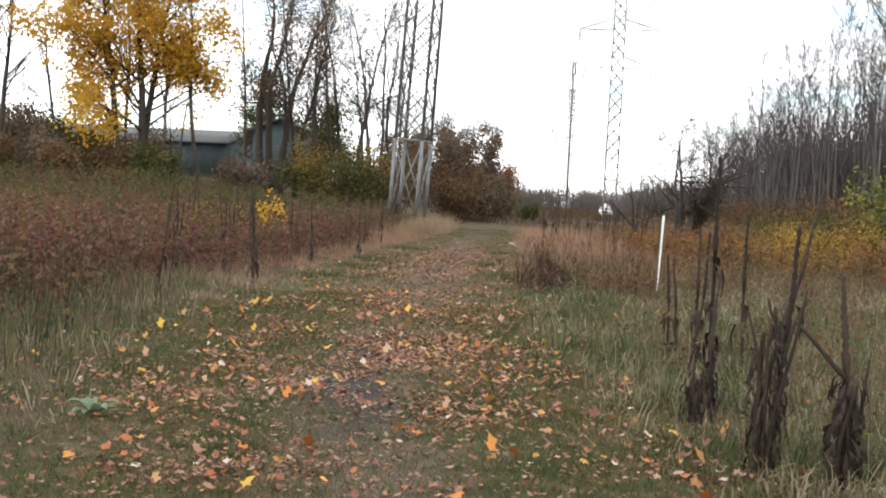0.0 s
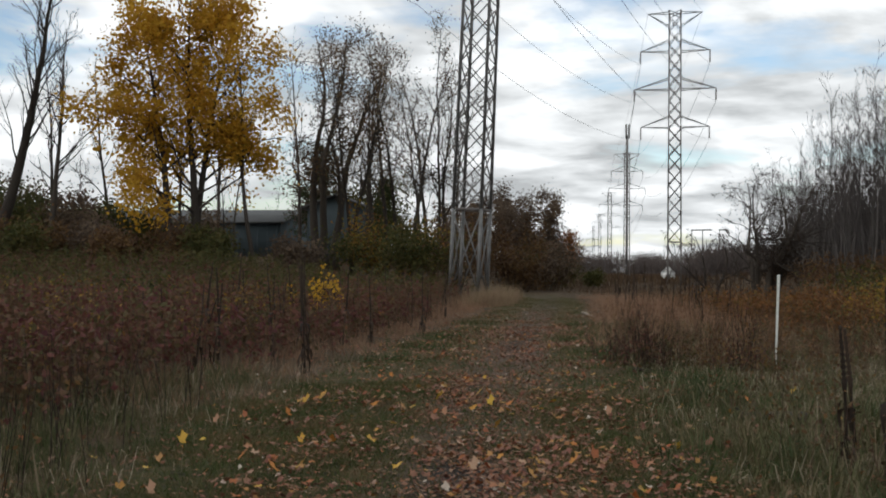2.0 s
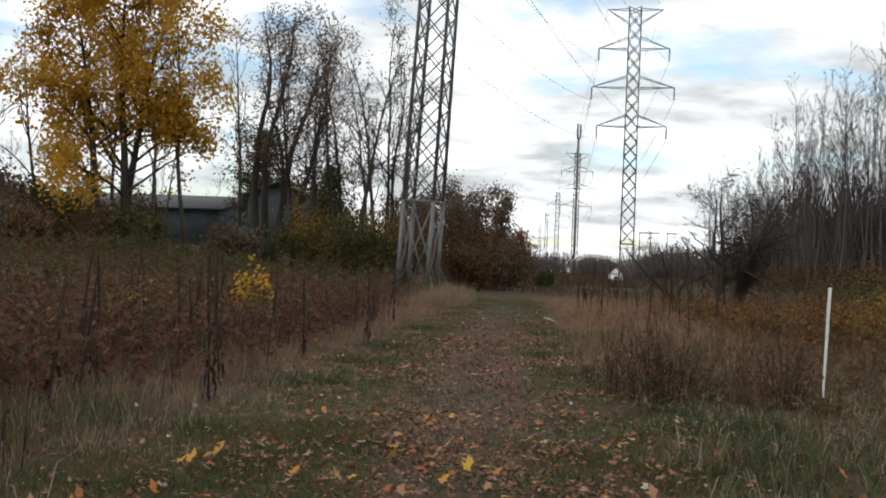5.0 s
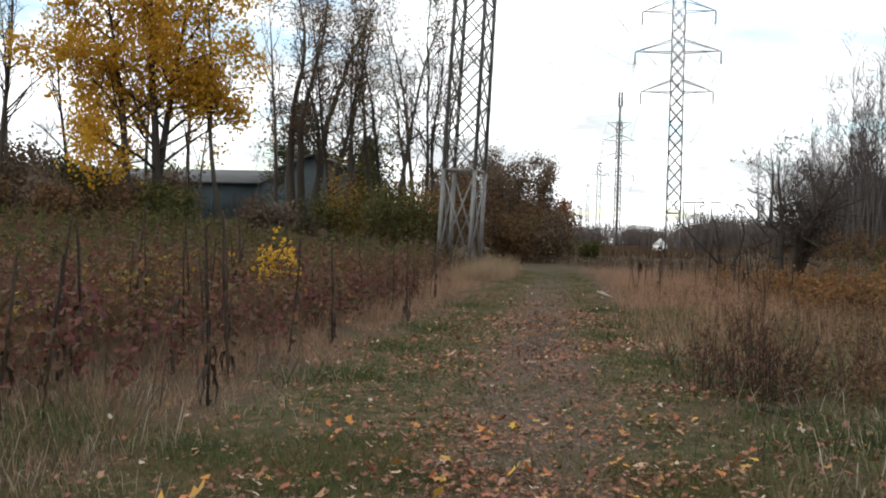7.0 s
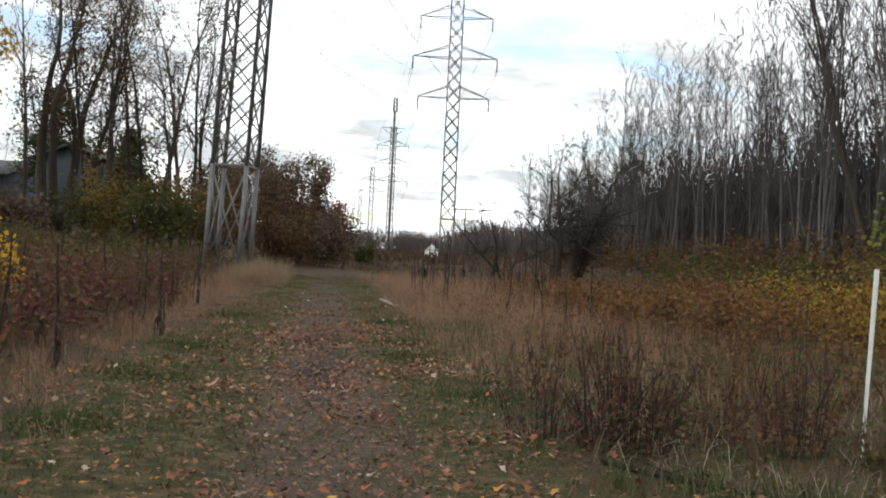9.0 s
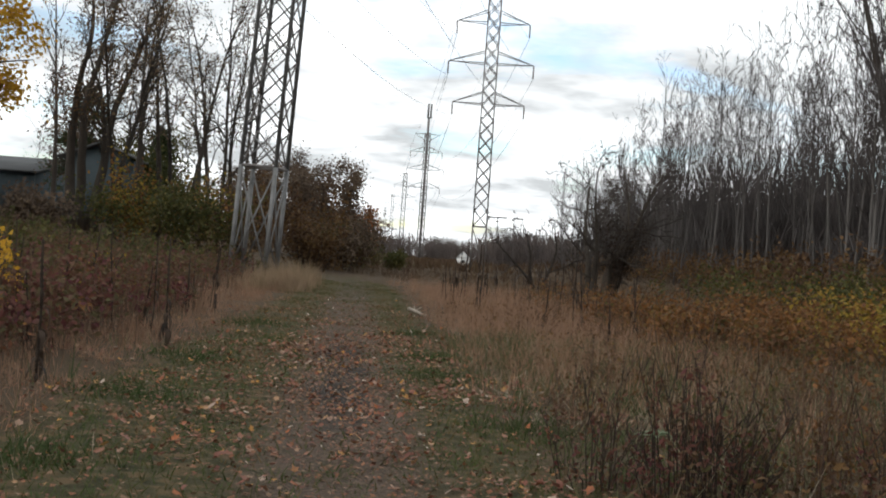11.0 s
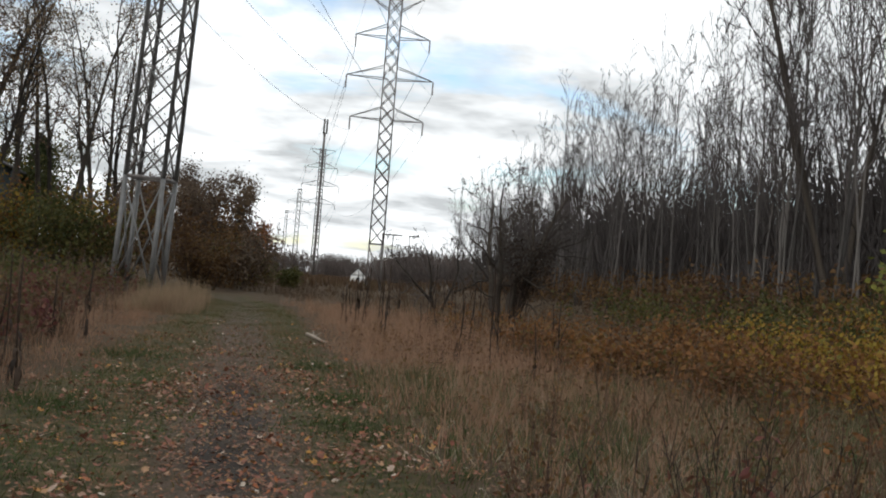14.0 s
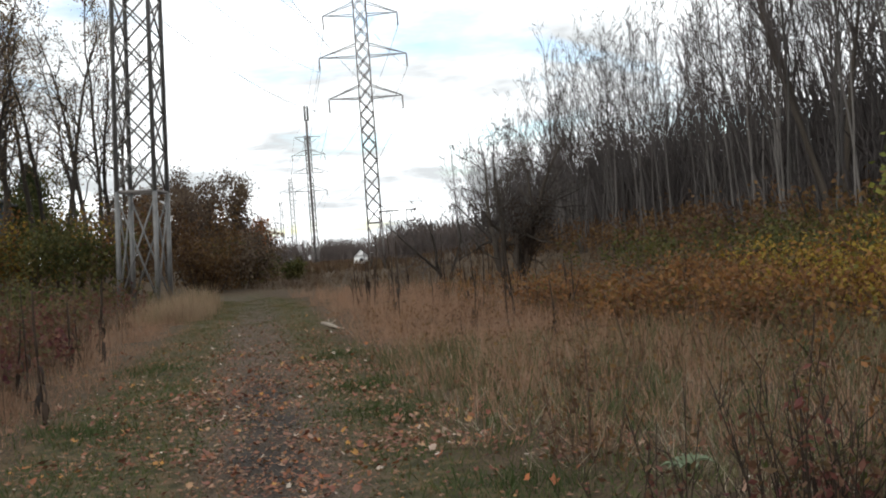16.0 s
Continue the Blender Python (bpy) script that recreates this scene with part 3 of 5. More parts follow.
grass("tall_grass", 70000, (-2.8, 8, 24, 66), lambda x, y: step(0.1, 1.4, x - right_x(y)) * (1 - step(3.5, 9, x - right_x(y))) * (0.1 + 0.9 * clumpy(x + 4, y, 0.6)) * fade(y, 35, 66),
      (0.4, 0.95), (0.006, 0.012), (0.1, 0.75), M_PINK, "russet tall grass beside the path", single=True, tall=rise_right, tussock=16, spread=0.12)
grass("field_growth", 90000, (-45, 30, 24, 135), lambda x, y: np.where((x < left_x(y) - 1.5) | (x > right_x(y) + 3), 1.0, 0.0) * (0.4 + 0.6 * clumpy(x, y, 0.3)) * (1 - 0.6 * step(50, 130, y)),
      (0.4, 1.05), (0.015, 0.04), (0.1, 0.7), M_FIELD, "overgrown brown meadow of dead goldenrod and grass", single=True, tussock=10, spread=0.25)
grass("far_field", 26000, (-90, 90, 120, 420), lambda x, y: 1.0 + 0 * x, (0.5, 1.2), (0.12, 0.3), (0.1, 0.5), M_FIELD, "far brown meadow under the power line", single=True)
grass("straw_blades", 9000, (0.8, 7, 5, 21), lambda x, y: step(-0.4, 0.8, x - right_x(y)) * clumpy(x + 9, y, 1.2), (0.25, 0.55), (0.005, 0.009), (0.6, 0.985), M_STRAW, "long bleached drooping grass blades", tussock=6, spread=0.1)
grass("straw_blades", 7000, (-5.5, -1.5, 5, 22), lambda x, y: step(-2.2, -1.0, x - left_x(y)) * (1 - step(-0.2, 0.9, x - left_x(y))) * clumpy(x + 9, y, 1.2), (0.2, 0.5), (0.004, 0.008), (0.5, 0.98), M_STRAW, "long bleached drooping grass blades", tussock=5, spread=0.1)
grass("straw_blades", 14000, (-1.5, 8, 21, 34), lambda x, y: step(0, 1.0, x - right_x(y)) * clumpy(x + 9, y, 1.0), (0.25, 0.6), (0.006, 0.010), (0.5, 0.98), M_STRAW, "long bleached drooping grass blades", single=True, tussock=5, spread=0.1)
# the meadow goes on behind the start and to both sides
grass("mown_grass", 45000, (-3, 7, -16, 4.6), lambda x, y: mown_at(x, y) * (1 - 0.7 * worn_at(x, y)) * (0.3 + 0.7 * clumpy(x, y)), (0.05, 0.13), (0.010, 0.018), (0.4, 0.95), M_TURF, "short mown grass along the footpath", single=True)
grass("meadow_grass", 70000, (-26, 26, -16, 30), lambda x, y: beside(x, y) * (1 - 0.85 * step(-20, -18, x) * (1 - step(7, 8, x)) * step(8, 12, y)) * (0.3 + 0.7 * clumpy(x, y, 0.6)), (0.3, 0.75), (0.012, 0.024), (0.2, 0.9), M_MEADOW,
      "uncut meadow grass, green and straw-coloured", single=True, tussock=10, spread=0.16)
TUFTS = ((-3.45, 28.0, 0.45), (-3.2, 24.6, 0.4), (-3.1, 21.6, 0.5), (-0.6, 30.0, 0.35), (-0.35, 27.6, 0.45), (-3.7, 33.5, 0.45), (0.2, 24.0, 0.4), (1.5, 19.0, 0.7), (-1.0, 34, 0.4))


def tuft_chance(x, y): return np.clip(sum(np.exp(-((x - a1) ** 2 + (y - b1) ** 2) / c1 ** 2) for a1, b1, c1 in TUFTS), 0, 1)


M_TUFT = plant_mat("dark_green_blades", [(0.03, 0.055, 0.014), (0.05, 0.085, 0.022), (0.08, 0.11, 0.03)], patch=0.2)
grass("tuft_grass", 90000, (-4.8, 2.2, 16, 35), tuft_chance, (0.08, 0.24), (0.006, 0.011), (0.3, 0.9), M_TUFT, "lush dark green grass tufts at the edge of the path", single=True)


# ---- weed thickets ----
def weeds(name, n, area, keep, h, leaves, leaf_size, leaf_mat, label, stem_r=0.004, top_heavy=0.35, stem_mat=None):
    x, y = scatter(n, *area, keep)
    m = len(x)
    P = on_land(x, y)
    hh = rng.uniform(*h, m) * (0.68 + 0.5 * clumpy(x + 1.3, y, 0.9))
    lean = rng.normal(0, 0.14, (m, 2))
    T = P + np.stack([lean[:, 0] * hh, lean[:, 1] * hh, hh], 1)
    V, F = prisms(P, T, stem_r, stem_r * 0.4, 3)
    stuff(name + "_stems", tri_mesh(name, V, F), stem_mat or M_STEM, "thin dry stems of " + label, "weeds")
    k = rng.integers(max(1, leaves // 2), leaves + 1, m)
    idx = np.repeat(np.arange(m), k)
    t = top_heavy + (1 - top_heavy) * rng.random(len(idx)) ** 0.8
    L = P[idx] + (T - P)[idx] * t[:, None] + rng.normal(0, 0.06, (len(idx), 3))
    L[:, 2] = np.maximum(L[:, 2], P[idx, 2] + 0.02)
    V, F = leaf_cards(L, rng.uniform(*leaf_size, len(idx)), rng)
    stuff(name, tri_mesh(name, V, F), leaf_mat, label, "weeds")


weeds("red_thicket", 15000, (-20, -3.5, 11, 38), lambda x, y: (1 - step(-1.6 - 1.2 * (1 - step(10, 14, y)), -0.6 - 1.0 * (1 - step(10, 14, y)), x - left_x(y))) * (0.25 + 0.75 * clumpy(x, y, 0.5)) * (1 - 0.6 * step(-9, -19, x)),
      (0.45, 1.15), 18, (0.05, 0.125), M_RED_LEAF, "waist-high red-brown bramble and goldenrod thicket")
weeds("red_thicket", 2600, (-22, -3, -14, 10), lambda x, y: (1 - step(-3.2, -1.6, x - left_x(y))) * (0.3 + 0.7 * clumpy(x, y, 0.5)), (0.45, 1.1), 12, (0.06, 0.12), M_RED_LEAF, "red-brown bramble and goldenrod thicket")
weeds("golden_thicket", 4200, (-17, -4.5, 13, 38), lambda x, y: (1 - step(-3, -1.4, x - left_x(y))) * clumpy(x + 7, y, 0.6) ** 2,
      (0.6, 1.15), 16, (0.05, 0.10), M_YELLOW_LEAF, "patches of yellow and orange leaved weeds in the thicket")
weeds("olive_thicket", 5200, (-38, -6, 28, 62), lambda x, y: (1 - step(-4, -2, x - left_x(y))) * (0.3 + 0.7 * clumpy(x, y, 0.35)),
      (0.6, 1.35), 16, (0.09, 0.17), M_OLIVE_LEAF, "olive and brown overgrown weeds in the meadow", stem_r=0.006)
weeds("red_thicket", 4200, (-32, -7, 24, 56), lambda x, y: clumpy(x + 2, y, 0.4), (0.6, 1.25), 14, (0.08, 0.14), M_RED_LEAF, "red-brown goldenrod standing in the meadow", stem_r=0.005)
weeds("dry_stalks", 760, (-9.5, -3.3, 16, 42), lambda x, y: (1 - step(-1.3, -0.4, x - left_x(y))) * step(-5.5, -3, x - left_x(y)) * (0.2 + 0.8 * clumpy(x, y, 1.1)),
      (0.8, 1.6), 9, (0.03, 0.07), M_RUST_LEAF, "tall dark dry weed stalks beside the path", stem_r=0.008)
weeds("dry_stalks", 300, (-5.4, -2.4, 7, 16), lambda x, y: step(-2.8, -1.6, x - left_x(y)) * (1 - step(-0.5, 0.1, x - left_x(y))),
      (0.5, 1.05), 5, (0.03, 0.06), M_RUST_LEAF, "thin dark dry stalks in the grass", stem_r=0.005, stem_mat=M_DARK_STEM)
weeds("goldenrod", 4200, (1.5, 21, 23, 50), lambda x, y: step(2.6, 4.6, x - right_x(y)) * (0.15 + 0.85 * clumpy(x, y, 0.5)),
      (0.45, 1.0), 18, (0.05, 0.10), M_GOLDENROD, "yellow and russet goldenrod with leaves turning")
weeds("russet_weeds", 2200, (-1, 9, 20, 42), lambda x, y: step(0.3, 1.4, x - right_x(y)) * (1 - step(4, 8, x - right_x(y))) * (0.1 + 0.9 * clumpy(x, y, 0.9)),
      (0.25, 0.7), 11, (0.03, 0.065), M_RUST_LEAF, "dry russet weeds among the tall grass")
weeds("rough_weeds", 1300, (1.6, 7.5, 8, 20.5), lambda x, y: step(0.2, 1.5, x - right_x(y)) * clumpy(x + 1, y, 1.1), (0.25, 0.7), 8, (0.03, 0.06), M_RUST_LEAF, "sparse dry brown weeds in rough grass")
weeds("edge_scrub", 4200, (8, 30, 40, 110), lambda x, y: step(9, 14, x) * (0.3 + 0.7 * clumpy(x, y, 0.3)),
      (0.9, 2.2), 18, (0.12, 0.24), M_RUST_LEAF, "russet scrub along the foot of the wood", stem_r=0.007)
weeds("edge_scrub", 2200, (8, 26, 34, 60), lambda x, y: clumpy(x + 1, y, 0.35), (0.7, 1.6), 18, (0.1, 0.18), M_OLIVE_LEAF, "green and olive scrub along the foot of the wood", stem_r=0.006)


# ---- trees ----
def unit(v): return v / max(np.linalg.norm(v), 1e-9)


def bent_line(r, p, d, length, pieces, wander, lift):
    pts = [np.array(p, float)]
    for _ in range(pieces):
        d = unit(d + r.normal(0, wander, 3) + np.array([0, 0, lift]))
        pts.append(pts[-1] + d * length / pieces)
    return pts


def limbs(r, pts, rad0, rad1, count, start, spread, length, depth, out, tips, lift=0.12, wander=0.14, split=4, shrink=0.5):
    """Side branches along a line, each with branches of its own."""
    n = len(pts) - 1
    for i in range(count):
        t = start + (1 - start) * (i + r.random()) / count
        s = min(int(t * n), n - 1)
        f = t * n - s
        p = pts[s] * (1 - f) + pts[s + 1] * f
        d = unit(pts[s + 1] - pts[s])
        az = r.uniform(0, 2 * np.pi)
        u, v = frames_of(d[None])
        away = u[0] * math.cos(az) + v[0] * math.sin(az)
        ang = r.uniform(*spread)
        q = unit(d * math.cos(ang) + away * math.sin(ang))
        ln = length * (1.15 - 0.65 * t) * r.uniform(0.6, 1.2)
        rr = min((rad0 + (rad1 - rad0) * t) * 0.6, 0.016 * ln + 0.012)
        pieces = 4 if depth > 1 else (3 if depth == 1 else 2)
        line = bent_line(r, p, q, ln, pieces, wander, lift)
        for k in range(pieces):
            out.append((line[k], line[k + 1], rr * (1 - 0.75 * k / pieces), rr * (1 - 0.75 * (k + 1) / pieces)))
        if depth > 0:
            limbs(r, line, rr, rr * 0.3, split, 0.25, spread, ln * shrink, depth - 1, out, tips, lift, wander, split, shrink)
        else:
            tips.append(line[-1])
            tips.append(line[-2])


def segments_mesh(name, segs, k=3, thin=0.0):
    a1, b1 = np.array([s[0] for s in segs]), np.array([s[1] for s in segs])
    r0, r1 = np.array([max(s[2], thin) for s in segs]), np.array([max(s[3], thin * 0.8) for s in segs])
    return tri_mesh(name, *prisms(a1, b1, r0, r1, k))


def make_tree(name, seed, height, girth, label, stems=1, lean=0.05, count=14, start=0.3, spread=(0.4, 0.8), length=3.5, depth=2, split=4,
              trunk_mat=None, twig_mat=None, leaf_mat=None, leaves=0, leaf_size=(0.12, 0.2), cloud=0.35, lift=0.12, wander=0.14, thin=0.008,
              base_spread=0.25, at=(0, 0, 0), group="", category="tree", fork=0.0, lean_az=None, keep_tips=1.0):
    r = np.random.default_rng(seed)
    root = thing(name, label, category, group, at=at)
    all_tips = []
    for s in range(stems):
        az = (r.uniform(0, 2 * np.pi) if lean_az is None else lean_az) + s * 2.4
        off = np.array([math.cos(az), math.sin(az), 0]) * (base_spread * (stems > 1))
        h = height * r.uniform(0.82, 1.0) if s else height
        d0 = unit(np.array([math.cos(az) * (lean + (0.12 if lean > 0.05 else 0.05) * (stems > 1)), math.sin(az) * (lean + (0.12 if lean > 0.05 else 0.05) * (stems > 1)), 1.0]))
        line = bent_line(r, off + np.array([0, 0, -0.15]), d0, h, 12, 0.045 + fork, 0.03)
        g = girth * (0.75 + 0.25 * r.random())
        rad = g * (1 - 0.9 * (np.arange(13) / 12) ** 0.9)
        rad[0] *= 1.45
        part("trunk", tri_mesh("trunk", *tube(line, rad, 8), smooth=True), trunk_mat, root)
        segs, tips = [], []
        limbs(r, line, g, g * 0.12, count, start, spread, length, depth, segs, tips, lift, wander, split)
        part("crown", segments_mesh("crown", segs, 3, thin), twig_mat, root)
        all_tips += tips
    if leaf_mat and leaves:
        T = np.array(all_tips)
        T = T[r.random(len(T)) < keep_tips]
        P = T[r.integers(0, len(T), leaves)] + r.normal(0, cloud, (leaves, 3))
        part("foliage", tri_mesh("foliage", *leaf_cards(P, r.uniform(*leaf_size, leaves), r, narrow=0.8)), leaf_mat, root)
    return root


def put(x, y): return (x, y, float(land(x, y)))


# golden maple and its neighbours before the building
make_tree("maple_tree", 3, 16.5, 0.34, "tall maple with several trunks and thinning golden-yellow leaves", stems=3, lean=0.045, count=22, start=0.2, spread=(0.55, 1.2), length=5.4, depth=2, split=4,
          trunk_mat=M_BARK_DARK, twig_mat=M_BARK_DARK, leaf_mat=M_MAPLE_LEAF, leaves=30000, leaf_size=(0.14, 0.29), cloud=0.42, keep_tips=0.3, lift=-0.03, base_spread=0.7, at=put(-26.2, 66))
make_tree("slender_tree", 8, 17, 0.17, "slender bare tree with a few thin branches", count=14, start=0.3, length=3.0, depth=2, split=3, trunk_mat=M_BARK_DARK, twig_mat=M_BARK_DARK, at=put(-22.4, 67.4), spread=(0.3, 0.6), lift=0.2, thin=0.011)
make_tree("slender_tree", 9, 8.5, 0.09, "thin young bare tree", count=9, start=0.4, length=1.8, depth=1, split=4, trunk_mat=M_BARK_DARK, twig_mat=M_BARK_DARK, at=put(-23.9, 68), lift=0.2, thin=0.01)
make_tree("slender_tree", 10, 7.0, 0.08, "thin young bare tree", count=8, start=0.4, length=1.6, depth=1, split=4, trunk_mat=M_BARK_DARK, twig_mat=M_BARK_DARK, at=put(-24.9, 69), lift=0.2, thin=0.01)
make_tree("vine_clad_tree", 21, 16.5, 0.42, "old dark tree with crossing trunks, hung with dead vines", stems=3, lean=0.05, count=15, start=0.3, spread=(0.4, 1.0), length=3.9, depth=2, split=5, fork=0.05,
          trunk_mat=M_BARK_DARK, twig_mat=M_BARK_DARK, leaf_mat=M_RUST_LEAF, leaves=5200, leaf_size=(0.1, 0.2), cloud=0.5, lift=0.04, wander=0.22, base_spread=0.6, at=put(-21.9, 80), thin=0.016)
make_tree("leaning_tree", 24, 18, 0.46, "dark leaning bare tree beside the maple", lean=0.34, lean_az=0.0, count=27, start=0.35, length=4.5, depth=2, split=4, trunk_mat=M_BARK_DARK, twig_mat=M_BARK_DARK, at=put(-37.9, 64), thin=0.011)
make_tree("leaning_tree", 25, 15, 0.26, "dark bare tree beside the maple", lean=0.06, count=26, start=0.35, length=4.0, depth=2, split=4, trunk_mat=M_BARK_DARK, twig_mat=M_BARK_DARK, at=put(-34.9, 66), thin=0.011)
make_tree("leaning_tree", 26, 18, 0.5, "stout dark bare tree beside the maple", lean=0.05, count=26, start=0.35, length=4.5, depth=2, split=4, trunk_mat=M_BARK_DARK, twig_mat=M_BARK_DARK, at=put(-39.9, 65), thin=0.011)
GROVE = ((-18.9, 78, 15), (-17.9, 82, 16), (-16.9, 77, 13.5), (-16.2, 80, 17), (-15.2, 78, 16.5), (-14.4, 82, 15.5), (-13.6, 79, 17.5), (-13.2, 84, 15), (-19.8, 84, 14.5), (-12.4, 81, 14), (-20.6, 79, 13), (-18.2, 74.5, 12.5), (-15.8, 85, 16))
for i, (x, y, h) in enumerate(GROVE):
    make_tree("grove_tree", 40 + i, h, 0.19 + 0.03 * (i % 3), "dark slim bare tree in a grove, few last leaves", lean=0.1, count=17, start=0.32, spread=(0.35, 0.8), length=3.4, depth=2, split=4,
              trunk_mat=M_BARK_DARK, twig_mat=M_BARK_DARK, leaf_mat=M_PALE_BUD, leaves=700, leaf_size=(0.09, 0.16), cloud=0.35, wander=0.2, at=put(x, y), group="bare grove beside the pylon", thin=0.015, fork=0.02)

# old crab apple tree before the wood
make_tree("crab_apple_tree", 61, 7.0, 0.22, "gnarled bare crab apple tree with a dense tangle of twigs", stems=4, lean=0.22, count=14, start=0.12, spread=(0.7, 1.3), length=3.1, depth=2, split=5, fork=0.07,
          trunk_mat=M_BARK_DARK, twig_mat=M_BARK_DARK, leaf_mat=M_WITHERED, leaves=800, leaf_size=(0.05, 0.1), cloud=0.25, lift=0.0, wander=0.24, base_spread=0.4, at=put(6.9, 66), thin=0.011)
make_tree("crab_apple_tree", 62, 4.4, 0.12, "low bare thorny tree with tangled twigs", stems=3, lean=0.3, count=11, start=0.2, spread=(0.6, 1.2), length=2.0, depth=2, split=4, fork=0.09,
          trunk_mat=M_BARK_DARK, twig_mat=M_TWIG_GREY, lift=-0.02, wander=0.3, base_spread=0.3, at=put(4.8, 72), thin=0.012)

# the bare wood
KINDS = []
for i in range(7):
    KINDS.append(make_tree("bare_tree", 80 + i, 14.0 + (i % 4) * 0.7, 0.052 + 0.014 * (i % 3), "tall slim grey bare tree at the edge of a wood", stems=1 + (i in (2, 5)), lean=0.03, count=18, start=0.3, spread=(0.28, 0.75), length=3.6,
                           depth=2, split=3, trunk_mat=M_BARK_GREY, twig_mat=M_TWIG_GREY, lift=0.13, wander=0.17, thin=0.0115, base_spread=0.3, group="bare wood", at=put(20.0 + 2.3 * (i % 3), 44 + 4.1 * i)))
wood = []
for depth, gap in ((0.0, 1.6), (2.2, 1.75), (4.8, 2.1), (8.5, 2.7), (13.0, 3.8)):
    y = 42 + depth * 0.25
    while y < 152:
        edge = 15.4 + 0.9 * math.sin(y * 0.21) + (2.6 if y < 52 else 0)
        wood.append((edge + depth + rng.uniform(-0.9, 0.9), y + rng.uniform(-0.5, 0.5)))
        y += gap * rng.uniform(0.6, 1.4) * (1 + max(0, y - 95) * 0.006)
for i, (x, y) in enumerate(wood):
    s = rng.uniform(0.78, 1.1) * (1.05 - 0.22 * float(step(48, 76, y)) - 0.05 * float(step(76, 110, y)))
    t = copy_thing(KINDS[i % 7], pose(x, y, float(land(x, y)), 0, 0, rng.uniform(0, 360)))
    t.scale = (s, s, s * rng.uniform(0.95, 1.08))

# large forked tree at the wood's edge
make_tree("forked_tree", 95, 17, 0.17, "tall dark forked bare tree at the edge of the wood", stems=3, lean=0.14, count=13, start=0.3, spread=(0.3, 0.6), length=4.8, depth=2, split=4, trunk_mat=M_BARK_DARK, twig_mat=M_TWIG_GREY, lift=0.15, thin=0.012, at=put(17.6, 55.5))
make_tree("forked_tree", 96, 15.5, 0.15, "tall dark forked bare tree at the edge of the wood", stems=2, lean=0.12, count=13, start=0.3, spread=(0.3, 0.6), length=4.4, depth=2, split=4, trunk_mat=M_BARK_DARK, twig_mat=M_TWIG_GREY, lift=0.15, thin=0.012, at=put(23.5, 53))


def shrub(name, seed, at, radius, height, label, leaf_mat, leaves, leaf_size, stems=14, stem_mat=None, depth=1, group="", cloud=0.25):
    r = np.random.default_rng(seed)
    root = thing(name, label, "shrub", group, at=at)
    segs, tips = [], []
    for s in range(stems):
        az, sp = r.uniform(0, 2 * np.pi), r.random() ** 0.5
        p = np.array([math.cos(az), math.sin(az), 0]) * radius * 0.3 * sp + np.array([0, 0, -0.08])
        d = unit(np.array([math.cos(az) * sp * radius / height, math.sin(az) * sp * radius / height, 1.0]))
        line = bent_line(r, p, d, height * r.uniform(0.7, 1.05), 5, 0.1, 0.02)
        rr = 0.012 * height ** 0.6
        for k in range(5):
            segs.append((line[k], line[k + 1], rr * (1 - 0.16 * k), rr * (1 - 0.16 * (k + 1))))
        limbs(r, line, rr, rr * 0.3, 5, 0.25, (0.4, 0.9), height * 0.35, depth, segs, tips, 0.05, 0.16, 3)
    part("twig_frame", segments_mesh("twig_frame", segs, 3, 0.004), stem_mat or M_DARK_STEM, root)["kind"] = "stuff"
    if leaves:
        T = np.array(tips)
        P = T[r.integers(0, len(T), leaves)] + r.normal(0, cloud * min(1, height / 3), (leaves, 3))
        P[:, 2] = np.maximum(P[:, 2], 0.03)
        part("foliage", tri_mesh("foliage", *leaf_cards(P, r.uniform(*leaf_size, leaves), r, narrow=0.75)), leaf_mat, root)
    return root


# shrubs beside the path
def weed_clump(seed, at, radius, height, stems, label, leaf_mat, leaves=14, leaf_size=(0.03, 0.07), stem_mat=None):
    """Upright dry stems standing close together, each with small withered leaves."""
    r = np.random.default_rng(seed)
    root = thing("dry_shrub", label, "shrub", "dry shrubs beside the path", at=at)
    az, d = r.uniform(0, 6.28, stems), radius * r.random(stems) ** 0.6
    P = np.stack([np.cos(az) * d * 0.75, np.sin(az) * d * 0.75, np.full(stems, -0.05)], 1)
    hh = height * (0.35 + 0.75 * r.random(stems) ** 1.3) * (1 - 0.3 * (d / radius) ** 2)
    M = P + np.stack([np.cos(az) * d * 0.15, np.sin(az) * d * 0.15, hh * 0.55], 1) + r.normal(0, 0.02, (stems, 3))
    T = M + np.stack([np.cos(az) * d * 0.25, np.sin(az) * d * 0.25, hh * 0.45], 1) + r.normal(0, 0.05, (stems, 3))
    segs = [(p, m, 0.005, 0.004) for p, m in zip(P, M)] + [(m, t, 0.004, 0.002) for m, t in zip(M, T)]
    for k in range(stems * 3):
        i, f = r.integers(0, stems), r.random()
        p = M[i] + (T[i] - M[i]) * f
        segs.append((p, p + np.array([r.normal(0, 0.06), r.normal(0, 0.06), r.uniform(0.05, 0.2)]), 0.003, 0.0015))
    part("stem_mass", segments_mesh("stem_mass", segs, 3), stem_mat or M_STEM, root)["kind"] = "stuff"
    idx = np.repeat(np.arange(stems), leaves)
    f = r.uniform(0.1, 1.9, len(idx))[:, None]
    L = np.where(f < 1, P[idx] + (M - P)[idx] * f, M[idx] + (T - M)[idx] * (f - 1)) + r.normal(0, 0.03, (len(idx), 3))
    L[:, 2] = np.maximum(L[:, 2], 0.02)
    part("foliage", tri_mesh("foliage", *leaf_cards(L, r.uniform(*leaf_size, len(idx)), r, narrow=0.45)), leaf_mat, root)


